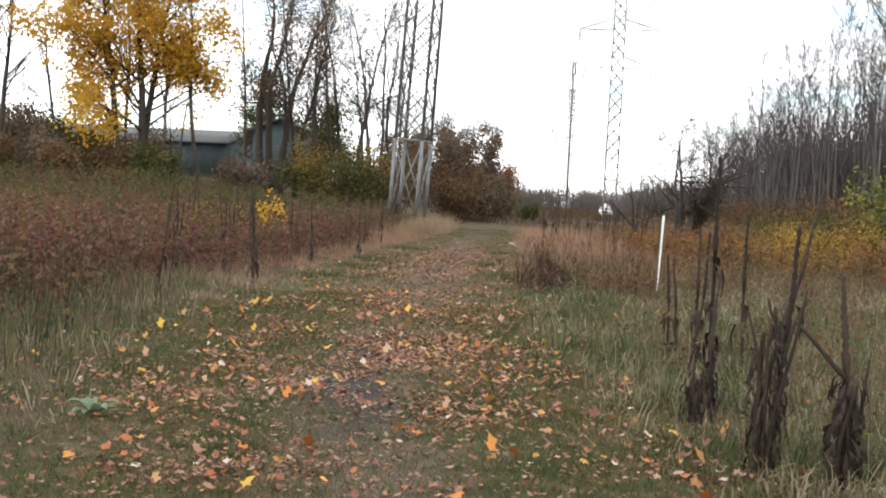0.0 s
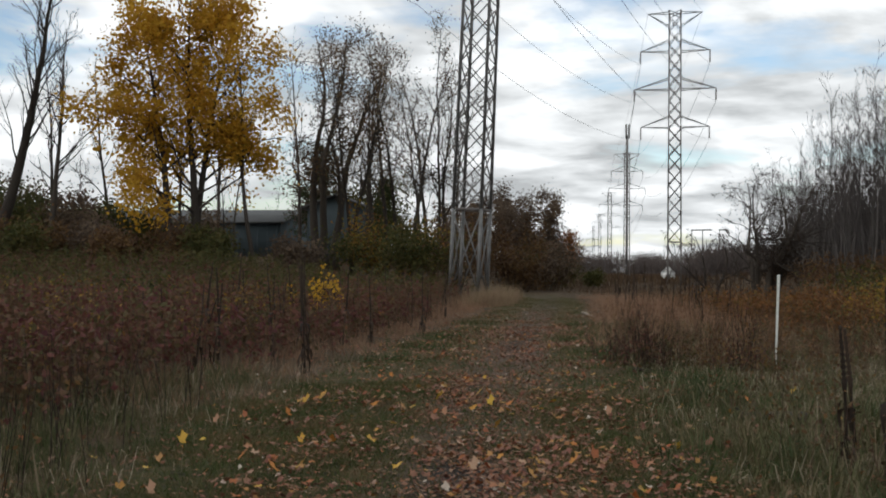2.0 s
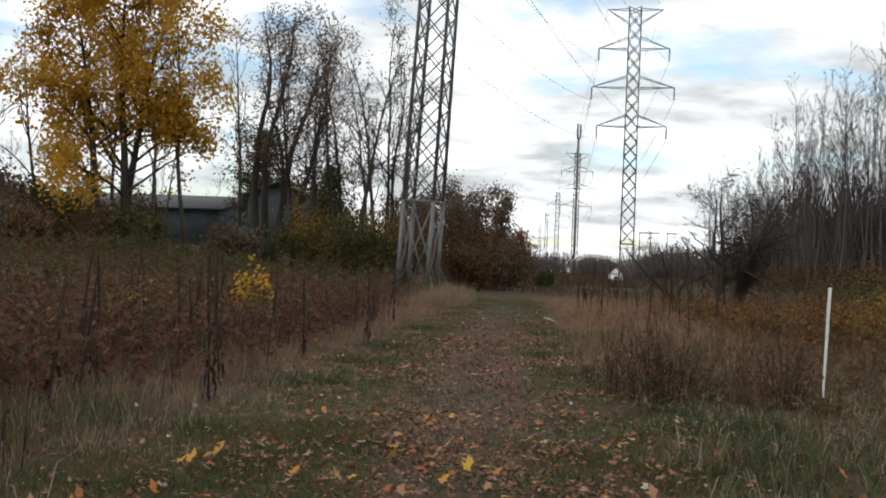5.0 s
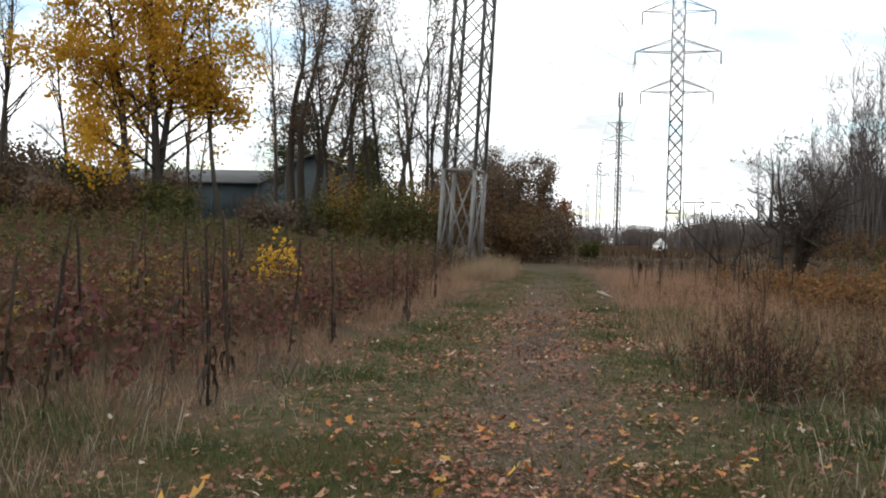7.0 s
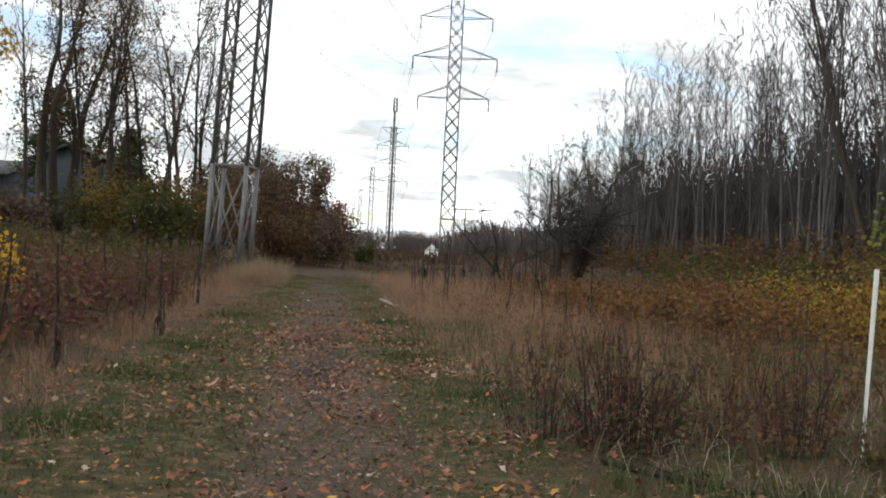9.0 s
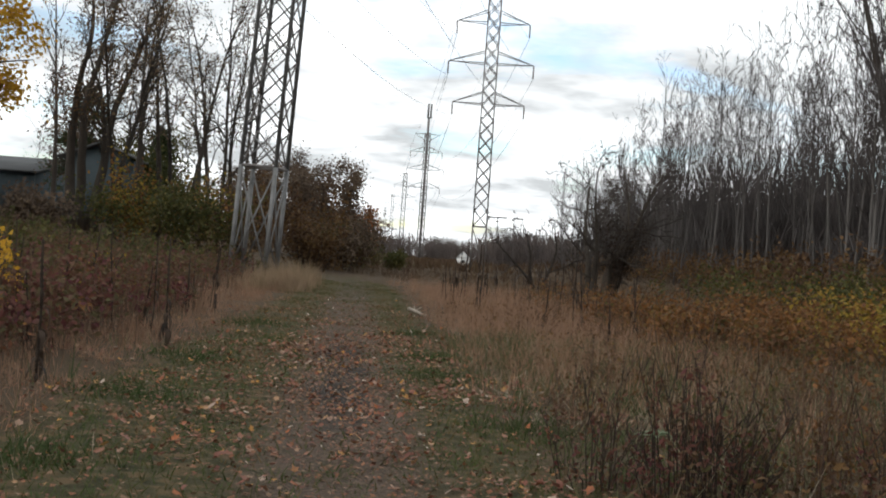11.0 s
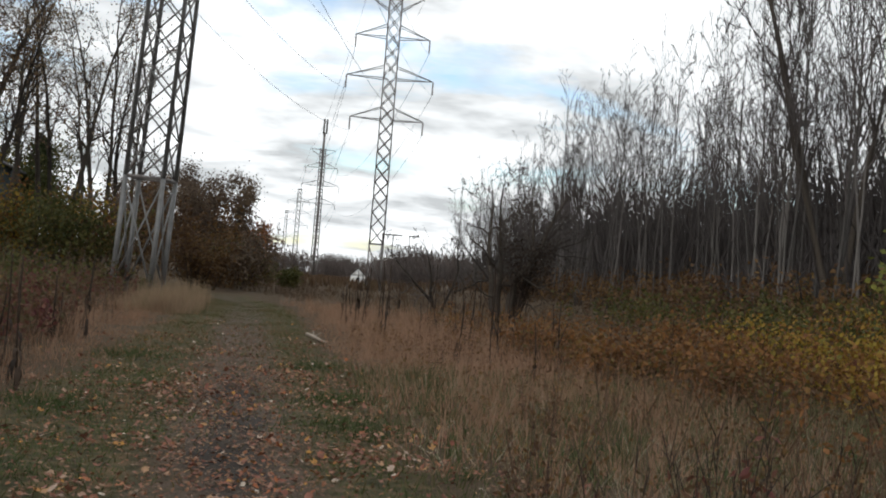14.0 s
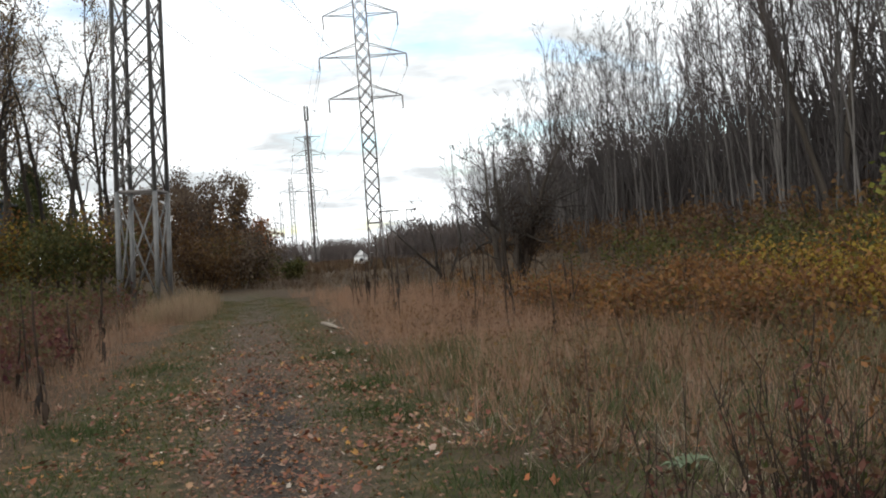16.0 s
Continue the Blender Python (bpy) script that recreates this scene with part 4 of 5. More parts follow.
DARK_SHRUB = "dark reddish dry shrub at the edge of the path"
RUSSET_SHRUB = "russet dry shrub in rough grass"
OLIVE_SHRUB = "olive and brown dry shrub in rough grass"
for i, (x, y, w, h, n, word, leaf, k, dark) in enumerate((
        (1.0, 21.5, 0.42, 1.15, 80, DARK_SHRUB, M_RED_LEAF, 16, True), (0.45, 21.8, 0.35, 0.85, 22, "thin dark dry shrub at the edge of the path", M_RED_LEAF, 10, True),
        (1.45, 22.4, 0.4, 0.75, 22, OLIVE_SHRUB, M_OLIVE_LEAF, 12, False), (1.9, 22.2, 0.42, 1.05, 34, RUSSET_SHRUB, M_RUST_LEAF, 12, False), (2.4, 22.0, 0.36, 1.1, 44, DARK_SHRUB, M_RED_LEAF, 14, True),
        (2.7, 23.3, 0.5, 0.6, 20, RUSSET_SHRUB, M_GOLDENROD, 14, False), (3.3, 24.4, 0.55, 0.55, 18, RUSSET_SHRUB, M_RUST_LEAF, 12, False), (0.7, 24.6, 0.35, 0.8, 20, "thin brown dry shrub among grass", M_RUST_LEAF, 10, False),
        (1.6, 28.3, 0.45, 0.6, 20, RUSSET_SHRUB, M_RUST_LEAF, 12, False), (2.9, 26.5, 0.5, 0.5, 18, OLIVE_SHRUB, M_OLIVE_LEAF, 12, False), (3.9, 22.6, 0.5, 0.55, 20, RUSSET_SHRUB, M_RUST_LEAF, 12, False),
        (2.86, 21.35, 0.3, 0.42, 26, OLIVE_SHRUB, M_OLIVE_LEAF, 14, False))):
    weed_clump(110 + i, put(x, y), w, h, n, word, leaf, k, stem_mat=M_DARK_STEM if dark else M_STEM)
# leafy brambles before the wood
for i, (x, y, h, c) in enumerate(((5.2, 32.6, 0.95, 0), (6.6, 34.0, 1.0, 1), (8.0, 35.0, 1.15, 1), (9.3, 34.0, 1.05, 1), (4.3, 35.2, 0.95, 0), (6.2, 37.2, 1.1, 0), (8.0, 38.6, 1.2, 1), (10.2, 38.4, 1.25, 1), (12.2, 40.5, 1.2, 2),
                                  (7.2, 31.4, 0.9, 1), (9.0, 30.6, 0.85, 0), (3.2, 38.6, 0.9, 0), (10.8, 32.2, 1.0, 1), (9.6, 42.5, 1.3, 2), (13.8, 36.0, 1.4, 1))):
    shrub("bramble", 300 + i, put(x, y), 1.25, h, ("orange-brown leafy bramble in the meadow", "bramble with yellow, green and reddish leaves", "olive-green leafy bramble below the wood")[c], (M_GOLDENROD, M_YELLOW_LEAF, M_OLIVE_LEAF)[c], 1700, (0.05, 0.115), stems=10,
          group="brambles", cloud=0.55)
shrub("golden_shrub", 118, put(-6.4, 29.3), 0.22, 1.35, "upright weed with golden-yellow leaves among dark stalks", M_MAPLE_LEAF, 260, (0.06, 0.11), stems=9, cloud=0.12)
shrub("golden_shrub", 119, put(-6.0, 28.2), 0.22, 1.15, "upright weed with golden-yellow leaves among dark stalks", M_MAPLE_LEAF, 200, (0.06, 0.11), stems=8, cloud=0.12)
# vine-covered mound
shrub("vine_mound", 115, put(11.7, 35.6), 2.0, 2.5, "shrub overgrown with yellow-green vines", M_VINE_LEAF, 9000, (0.08, 0.17), stems=30, cloud=0.4)
shrub("vine_mound", 116, put(14.4, 39), 2.4, 2.3, "shrub overgrown with green vines", M_VINE_LEAF, 5000, (0.09, 0.18), stems=24, cloud=0.4)
shrub("vine_clad_snag", 117, put(7.45, 65.2), 0.6, 3.6, "dark dead snag wrapped in withered vines", M_WITHERED, 2400, (0.06, 0.13), stems=16, cloud=0.3)
# brush round the pylon and before the grove
r_brush = np.random.default_rng(5)
BRUSH = ((-31, 58, 2.0, 1), (-35, 56, 2.5, 1), (-27, 58, 1.7, 0), (-23, 62, 1.8, 1), (-33, 61, 2.4, 0), (-29, 62, 2.1, 2), (-25.5, 64, 1.9, 0), (-19.5, 66, 1.7, 2), (-15.6, 70, 3.0, 1), (-14, 72, 3.8, 3), (-12.2, 70, 3.0, 1), (-11, 74, 4.2, 0),
         (-8, 78, 3.6, 0), (-6.5, 84, 3.2, 2), (-12.5, 78, 4.0, 2), (-16.2, 74, 2.4, 3), (-29.5, 78, 1.8, 0), (-42, 62, 2.6, 1), (-40, 70, 3.0, 1), (-36.5, 73, 2.6, 1), (-33, 72, 2.0, 0), (-46, 72, 3.2, 1), (-30, 75, 1.5, 2), (-49, 66, 2.8, 1), (-7.8, 92, 2.6, 1), (-6.2, 98, 1.9, 1), (-4.2, 104, 1.3, 1), (-8.0, 80, 1.9, 0), (-7.0, 86, 1.8, 0))
BRUSH_LEAF = (M_RUST_LEAF, M_OLIVE_LEAF, M_DOME, M_YELLOW_LEAF)
BRUSH_WORD = ("rust-brown", "olive-green", "dark grey-brown", "yellow-green")
for i, (x, y, h, c) in enumerate(BRUSH):
    shrub("brush", 130 + i, put(x, y), h * 0.85, h * 1.15, BRUSH_WORD[c] + " brush at the edge of the meadow", BRUSH_LEAF[c], 2200, (0.12, 0.24), stems=7, group="brush", cloud=0.45)
for i, (x, y, h, c) in enumerate(((-47, 76, 2.0, 1), (-43, 74, 1.7, 2), (-39.5, 77, 1.9, 1), (-35.5, 75, 1.6, 0), (-32, 77, 1.9, 2))):
    shrub("brush", 230 + i, put(x, y), h * 0.95, h * 1.15, BRUSH_WORD[c] + " brush before the metal warehouse", BRUSH_LEAF[c], 1800, (0.12, 0.24), stems=7, group="brush", cloud=0.45)
for i, (x, y, w, h, c) in enumerate(((-44.5, 76, 2.6, 4.4, 1), (-41, 79, 2.4, 4.0, 1), (-37.5, 79, 2.2, 3.6, 1), (-46.5, 84, 3.2, 6.2, 2), (-23.0, 97.5, 3.2, 7.4, 1), (-26.5, 97, 2.6, 7.0, 2), (-20.0, 92, 2.0, 4.6, 1), (-38.5, 70, 2.6, 4.6, 1), (-35.2, 69, 2.4, 4.0, 2), (-32.6, 72, 2.2, 3.7, 1), (-30.2, 75, 2.2, 3.4, 2), (-41.5, 68, 2.8, 5.0, 1))):
    shrub("tall_bush", 250 + i, put(x, y), w, h, ("", "olive-green tall bush beside the metal buildings", "dark grey-brown tall bush behind the metal buildings")[c], BRUSH_LEAF[c], 4600, (0.14, 0.28), stems=9, group="bushes by the buildings", cloud=0.6)
for i, (x, y, h) in enumerate(((-43.5, 81, 17), (-40.2, 84, 15.5), (-35.5, 86, 17.5), (-31.5, 84, 15), (-25.6, 86, 16))):
    make_tree("bare_tree", 270 + i, h, 0.24, "dark bare tree with fine twigs beside the warehouse", lean=0.06, count=17, start=0.3, length=4.2, depth=2, split=4, trunk_mat=M_BARK_DARK, twig_mat=M_BARK_DARK, at=put(x, y), lift=0.1, thin=0.013)
# round-headed trees behind the path's end
for i, (x, y, h, c, word) in enumerate(((-14.6, 116, 8.0, M_DOME, "dense dark brown"), (-12.4, 113, 7.4, M_DOME, "dense dark reddish"), (-10.9, 116, 8.8, M_DOME, "dense rust-brown"), (-13.2, 121, 9.4, M_DOME, "pale russet-topped"),
                                        (-8.6, 117, 4.8, M_ORANGE_LEAF, "orange-red"), (-17.2, 110, 6.5, M_DOME, "dark brown"))):
    make_tree("round_tree", 160 + i, h, 0.17, word + " round-headed tree keeping its autumn leaves", stems=3, lean=0.15, count=13, start=0.12, spread=(0.5, 1.1), length=2.0, depth=1, split=5, trunk_mat=M_BARK_DARK, twig_mat=M_BARK_DARK,
              leaf_mat=c, leaves=10000, leaf_size=(0.11, 0.24), cloud=0.42, at=put(x, y), thin=0.015, base_spread=0.6, group="trees at the end of the path")


def pine(seed, height, at, label):
    r = np.random.default_rng(seed)
    root = thing("pine_tree", label, "tree", at=at)
    line = bent_line(r, (0, 0, -0.1), np.array([0, 0, 1.0]), height, 10, 0.02, 0.05)
    part("trunk", tri_mesh("trunk", *tube(line, 0.16 * (1 - 0.9 * np.arange(11) / 10), 7), smooth=True), M_BARK_DARK, root)
    segs, P = [], []
    for i in range(70):
        t = 0.15 + 0.83 * i / 70
        az = r.uniform(0, 2 * np.pi)
        ln = (1.05 - t) * height * 0.42 * r.uniform(0.7, 1.15) + 0.2
        p = np.array([0, 0, t * height])
        q = bent_line(r, p, unit(np.array([math.cos(az), math.sin(az), 0.12])), ln, 4, 0.1, 0.04)
        for k in range(4):
            segs.append((q[k], q[k + 1], 0.03 * (1 - k / 5), 0.03 * (1 - (k + 1) / 5)))
        for k in range(90):
            f = r.uniform(0.25, 1.0) * 4
            s = min(int(f), 3)
            P.append(q[s] + (q[s + 1] - q[s]) * (f - s) + r.normal(0, 0.14, 3))
    part("twig_frame", segments_mesh("twig_frame", segs, 3, 0.01), M_BARK_DARK, root)
    P = np.array(P)
    part("needles", tri_mesh("needles", *leaf_cards(P, r.uniform(0.18, 0.34, len(P)), r, narrow=0.28)), M_NEEDLE, root)


pine(190, 9.6, put(-26.6, 95), "dark green pine with long soft needles beside the shed")
pine(191, 7.2, put(-21.0, 94), "dark green pine beside the shed")


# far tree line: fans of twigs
def far_wood(name, n, area, h, label, twigs=170, material=None, thick=0.08):
    r = np.random.default_rng(len(name) + n)
    x, y, hh = r.uniform(area[0], area[1], n), r.uniform(area[2], area[3], n), r.uniform(*h, n)
    idx = np.repeat(np.arange(n), twigs)
    m = len(idx)
    az, sp = r.uniform(0, 2 * np.pi, m), r.random(m) ** 0.7
    base = np.stack([x, y, land(x, y)], 1)[idx] + np.stack([r.normal(0, 0.2, m) * hh[idx], r.normal(0, 0.2, m) * hh[idx], 0 * az], 1)
    t0 = 0.6 * r.random(m) ** 1.6
    p0 = base + np.stack([np.cos(az) * sp * 0.2 * hh[idx] * t0, np.sin(az) * sp * 0.2 * hh[idx] * t0, t0 * hh[idx] * 0.8], 1)
    up1 = r.uniform(0.3, 0.45, m) * hh[idx]
    p1 = p0 + np.stack([np.cos(az) * sp * up1 * 0.7, np.sin(az) * sp * up1 * 0.7, up1], 1)
    p1[:, 2] = np.minimum(p1[:, 2], base[:, 2] + hh[idx] * (1 - 0.3 * sp ** 2))
    return stuff(name, tri_mesh(name, *prisms(p0, p1, thick, thick * 0.4, 3)), material or M_TWIG_HAZE, label, "woods")


# the two far lines take the twig colour with haze painted in
far_wood("far_tree_line", 70, (-70, 60, 330, 420), (7, 12), "far haze-paled grey-brown line of bare trees", 150)
far_wood("far_tree_line", 26, (7, 36, 190, 260), (5, 9), "far haze-paled brown thicket of bare trees behind the power line", 190)
far_wood("deep_wood", 44, (24, 56, 44, 78), (9.5, 12.5), "grey depth of the bare wood", 300, M_TWIG_GREY, 0.045)
far_wood("deep_wood", 80, (19, 56, 70, 150), (8.5, 11.5), "grey depth of the bare wood", 240, M_TWIG_GREY, 0.05)
far_wood("deep_wood", 26, (19, 40, 46, 120), (3, 6), "brown undergrowth inside the bare wood", 160, M_TWIG_GREY, 0.045)
for i in range(9):
    copy_thing(KINDS[i % 7], pose(-72 + 5.2 * i, 124 + 6 * math.sin(i * 2.1), 0, 0, 0, 77 * i))


# ---- pylons and cables ----
LEVELS = ((30.0, 2.95), (25.8, 3.75), (21.6, 4.4), (17.4, 3.7))


def rod(name, p, q, w, material, parent, k=4, label=""):
    return part(name, tri_mesh(name, *prisms([p], [q], w * 0.7, w * 0.7, k)), material, parent, label)


def lattice_face(c0, c1, z0, z1, h, offset=0):
    out, z = [], z0
    while z < z1 - 0.1:
        t = min(z + h, z1)
        out += [((*c0, z), (*c1, t)), ((*c1, z), (*c0, t))]
        z = t
    return out


def pylon(at, turn, side, label, steel, detailed, antenna=False, leg_w=0.16, brace_w=0.06):
    root = thing("lattice_pylon", label, "pylon", "power line pylons", at=at, turn=turn)
    s, top = side / 2, 30.2
    corners = ((-s, -s), (s, -s), (s, s), (-s, s))
    for cx, cy in corners:
        part("leg", tri_mesh("leg", *join(prisms([(cx, cy, -0.2)], [(cx, cy, 4.7)], leg_w * 0.64, leg_w * 0.62, 4), prisms([(cx, cy, 4.7)], [(cx * 0.85, cy * 0.85, top)], leg_w * 0.58, leg_w * 0.45, 4))), steel, root)
    for a1 in range(4):
        c0, c1 = corners[a1], corners[(a1 + 1) % 4]
        low = lattice_face(c0, c1, 0.3, 4.5, 4.2)
        high = lattice_face((c0[0] * 0.94, c0[1] * 0.94), (c1[0] * 0.94, c1[1] * 0.94), 4.8, top, 1.55)
        if detailed:
            for p, q in low + high:
                rod("brace", p, q, brace_w, steel if q[2] < 4.7 or a1 == 0 else M_STEEL_DARK, root)
        else:
            P = np.array([p for p, q in low + high]), np.array([q for p, q in low + high])
            part("bracing", tri_mesh("bracing", *prisms(P[0], P[1], brace_w * 0.7, brace_w * 0.7, 4)), steel, root)["kind"] = "stuff"
        rod("crossbar", (*c0, 4.7), (*c1, 4.7), 0.12, M_STEEL_DARK, root)
    for n, (z, half) in enumerate(LEVELS):
        for sgn in (-1, 1):
            tip = (sgn * half, 0, z)
            if n == 0:
                ends = [((sgn * s * 0.85, y1, z), tip) for y1 in (-s * 0.85, s * 0.85)] + [((sgn * s * 0.85, y1, z - 1.5), tip) for y1 in (-s * 0.85, s * 0.85)]
            else:
                ends = [((sgn * s * 0.9, y1, z - 0.1), tip) for y1 in (-s * 0.9, s * 0.9)] + [((sgn * s * 0.9, y1, z + 1.15), tip) for y1 in (-s * 0.9, s * 0.9)]
            P = np.array([p for p, q in ends]), np.array([q for p, q in ends])
            arm = part("crossarm", tri_mesh("crossarm", *prisms(P[0], P[1], 0.06, 0.045, 4)), steel, root)
            if n:
                line = [(sgn * half, 0, z - 0.05 - 0.1 * k) for k in range(14)]
                rad = [0.04 if k % 2 else 0.11 for k in range(14)]
                part("insulator", tri_mesh("insulator", *tube(line, rad, 7)), M_INSULATOR, arm, "dark stacked insulator string")
    if antenna:
        rod("mast", (0, 0, 0.3), (0, 0, 34.0), 0.42, steel, root, 8)
        for a1 in range(3):
            p = math.radians(120 * a1)
            part("antenna", tri_mesh("antenna", *box((0.45 * math.cos(p) - 0.22, 0.45 * math.sin(p) - 0.22, 33.8), (0.45 * math.cos(p) + 0.22, 0.45 * math.sin(p) + 0.22, 37.2))), M_STEEL, root, "pale grey panel antenna")
    return root


LEAN = 2.2  # the near tower stands a little out of plumb
TOWERS = ((-14.0, -40.0, 5.0), (-8.6, 63.0, -9.0), (3.5, 128.5, -2.0), (-4.9, 276.0, 3.0), (-14.0, 410.0, 4.0), (-24.5, 560.0, 4.0), (-35.5, 715.0, 4.0))
near = pylon(put(-8.6, 63.0), -10, 1.56, "tall grey galvanised lattice pylon standing in the brush", M_STEEL, True, leg_w=0.18, brace_w=0.06)
near.matrix_basis = pose(*put(-8.6, 63.0), 0, LEAN, -10)
pylon(put(3.5, 128.5), -2, 1.42, "grey lattice pylon with three pairs of crossarms", M_STEEL_DARK, True, leg_w=0.17, brace_w=0.085)
pylon(put(-4.9, 276), 3, 1.45, "far lattice pylon with a mast and antenna on top", M_STEEL_DARK, False, antenna=True, leg_w=0.22, brace_w=0.10)
for x, y, _ in TOWERS[4:]:
    pylon(put(x, y), 4, 1.5, "far grey lattice pylon of the power line", M_STEEL_DARK, False, leg_w=0.3, brace_w=0.12)


def cable(p, q, sag, radius, label):
    n = 28
    t = np.linspace(0, 1, n)[:, None]
    P = np.array(p)[None] * (1 - t) + np.array(q)[None] * t
    P[:, 2] -= sag * 4 * t[:, 0] * (1 - t[:, 0])
    me = tri_mesh("power_cable", *tube(P, np.full(n, radius), 5))
    me.materials.append(M_CABLE)
    tagged(new("power_cable", me), label, "cable", "power cables")


def arm_tip(k, sgn, n):
    x, y, turn = TOWERS[k]
    z, half = LEVELS[n]
    a1 = radians((0, -10, -2, 3, 4, 4, 4)[k])
    return (x + sgn * half * math.cos(a1) + (z * math.tan(radians(LEAN)) if k == 1 else 0), y + sgn * half * math.sin(a1), z - (1.45 if n else 0))


for k, sag, rad in ((0, 2.6, 0.015), (1, 1.6, 0.015), (2, 4.0, 0.022), (3, 4.0, 0.03)):
    for n in range(4):
        for sgn in (-1, 1):
            cable(arm_tip(k, sgn, n), arm_tip(k + 1, sgn, n), sag * (0.7 if n == 0 else 1), rad * (0.7 if n == 0 else 1), "thin grey power cable strung between pylons")


# ---- buildings and far things ----
def ribbed_wall(p, q, z0, z1, pitch=0.45):
    """Upright ribs on a metal wall."""
    p, q = np.array(p, float), np.array(q, float)
    n = max(1, int(np.linalg.norm(q - p) / pitch))
    t = (np.arange(n) + 0.5) / n
    b1 = p[None] * (1 - t[:, None]) + q[None] * t[:, None]
    a1 = np.concatenate([b1, np.full((n, 1), z0)], 1)
    c1 = np.concatenate([b1, np.full((n, 1), z1)], 1)
    return prisms(a1, c1, 0.05, 0.05, 4)


def gabled(name, label, at, turn, lx, ly, eaves, ridge, door=None):
    root = thing(name, label, "building", at=at, turn=turn)
    front = part("wall", tri_mesh("wall", *box((0, 0, -0.3), (lx, 0.15, eaves))), M_SIDING, root)
    for i in range(int(lx / 0.9)):
        part("rib", tri_mesh("rib", *ribbed_wall((i * 0.9 + 0.2, -0.02), (i * 0.9 + 0.9, -0.02), 0, eaves)), M_SIDING, front)
    part("wall", tri_mesh("wall", *box((0, ly - 0.15, -0.3), (lx, ly, eaves))), M_SIDING, root)
    for x0 in (0.0, lx - 0.15):
        V = np.array([(x, y, z) for x in (x0, x0 + 0.15) for y, z in ((0.15, -0.3), (ly - 0.15, -0.3), (ly - 0.15, eaves), (ly / 2, ridge - 0.1), (0.15, eaves))])
        F = [(0, 1, 2), (0, 2, 4), (4, 2, 3), (5, 7, 6), (5, 9, 7), (9, 8, 7)] + [t for i in range(5) for t in ((i, i + 5, (i + 1) % 5), ((i + 1) % 5, i + 5, (i + 1) % 5 + 5))]
        part("gable", tri_mesh("gable", V, np.array(F)), M_SIDING, root)
    for y0, y1 in ((-0.5, ly / 2), (ly + 0.5, ly / 2)):
        z0 = eaves - 0.12
        V = np.array([(-0.4, y0, z0), (lx + 0.4, y0, z0), (lx + 0.4, y1, ridge), (-0.4, y1, ridge), (-0.4, y0, z0 + 0.14), (lx + 0.4, y0, z0 + 0.14), (lx + 0.4, y1, ridge + 0.14), (-0.4, y1, ridge + 0.14)])
        q = [(3, 2, 1, 0), (4, 5, 6, 7), (0, 1, 5, 4), (1, 2, 6, 5), (2, 3, 7, 6), (3, 0, 4, 7)]
        part("roof", tri_mesh("roof", V, np.array([t for a1, b1, c1, d1 in q for t in ((a1, b1, c1), (a1, c1, d1))])), M_ROOF, root)
    if door:
        for x0, w, h in door:
            part("door", tri_mesh("door", *box((x0, -0.12, 0), (x0 + w, -0.06, h))), M_GLASS_DARK, root)
    return root


gabled("warehouse", "long low blue-grey metal warehouse with a grey roof", put(-68, 100), 0, 36, 16, 3.3, 4.7, ((6, 3.2, 3.0), (20, 1.0, 2.1), (27, 3.2, 3.0)))
gabled("metal_shed", "blue-grey metal shed behind the trees", put(-26.2, 94.5), -86, 6, 4.6, 3.9, 4.9)


def parked_car(at, turn):
    root = thing("parked_car", "pale parked car before the warehouse", "car", at=at, turn=turn)
    bm = bmesh.new()
    prof = [(-2.1, 0.35), (-2.15, 0.75), (-1.95, 0.95), (-1.3, 1.02), (-0.7, 1.45), (0.8, 1.47), (1.5, 1.05), (2.1, 0.9), (2.2, 0.5), (2.1, 0.3)]
    f = bm.faces.new([bm.verts.new((x, -0.85, z)) for x, z in prof])
    g = bmesh.ops.extrude_face_region(bm, geom=[f])
    bmesh.ops.translate(bm, verts=[v for v in g["geom"] if isinstance(v, bmesh.types.BMVert)], vec=(0, 1.7, 0))
    bmesh.ops.recalc_face_normals(bm, faces=bm.faces)
    bmesh.ops.bevel(bm, geom=list(bm.edges), offset=0.06, segments=2, affect="EDGES")
    me = bpy.data.meshes.new("body")
    bm.to_mesh(me)
    bm.free()
    part("body", me, M_WHITE, root)
    for y in (-0.875, 0.845):
        part("side_window", tri_mesh("side_window", *prisms([(0.0, y, 1.22)], [(0.0, y + 0.03, 1.22)], 0.75, 0.75, 4)), M_GLASS_DARK, root).scale = (1, 1, 1)
    for x in (-1.35, 1.35):
        for y in (-0.75, 0.75):
            part("wheel", tri_mesh("wheel", *prisms([(x, y - 0.11, 0.32)], [(x, y + 0.11, 0.32)], 0.32, 0.32, 16)), M_RUBBER, root)


parked_car(put(-43.5, 94), 8)


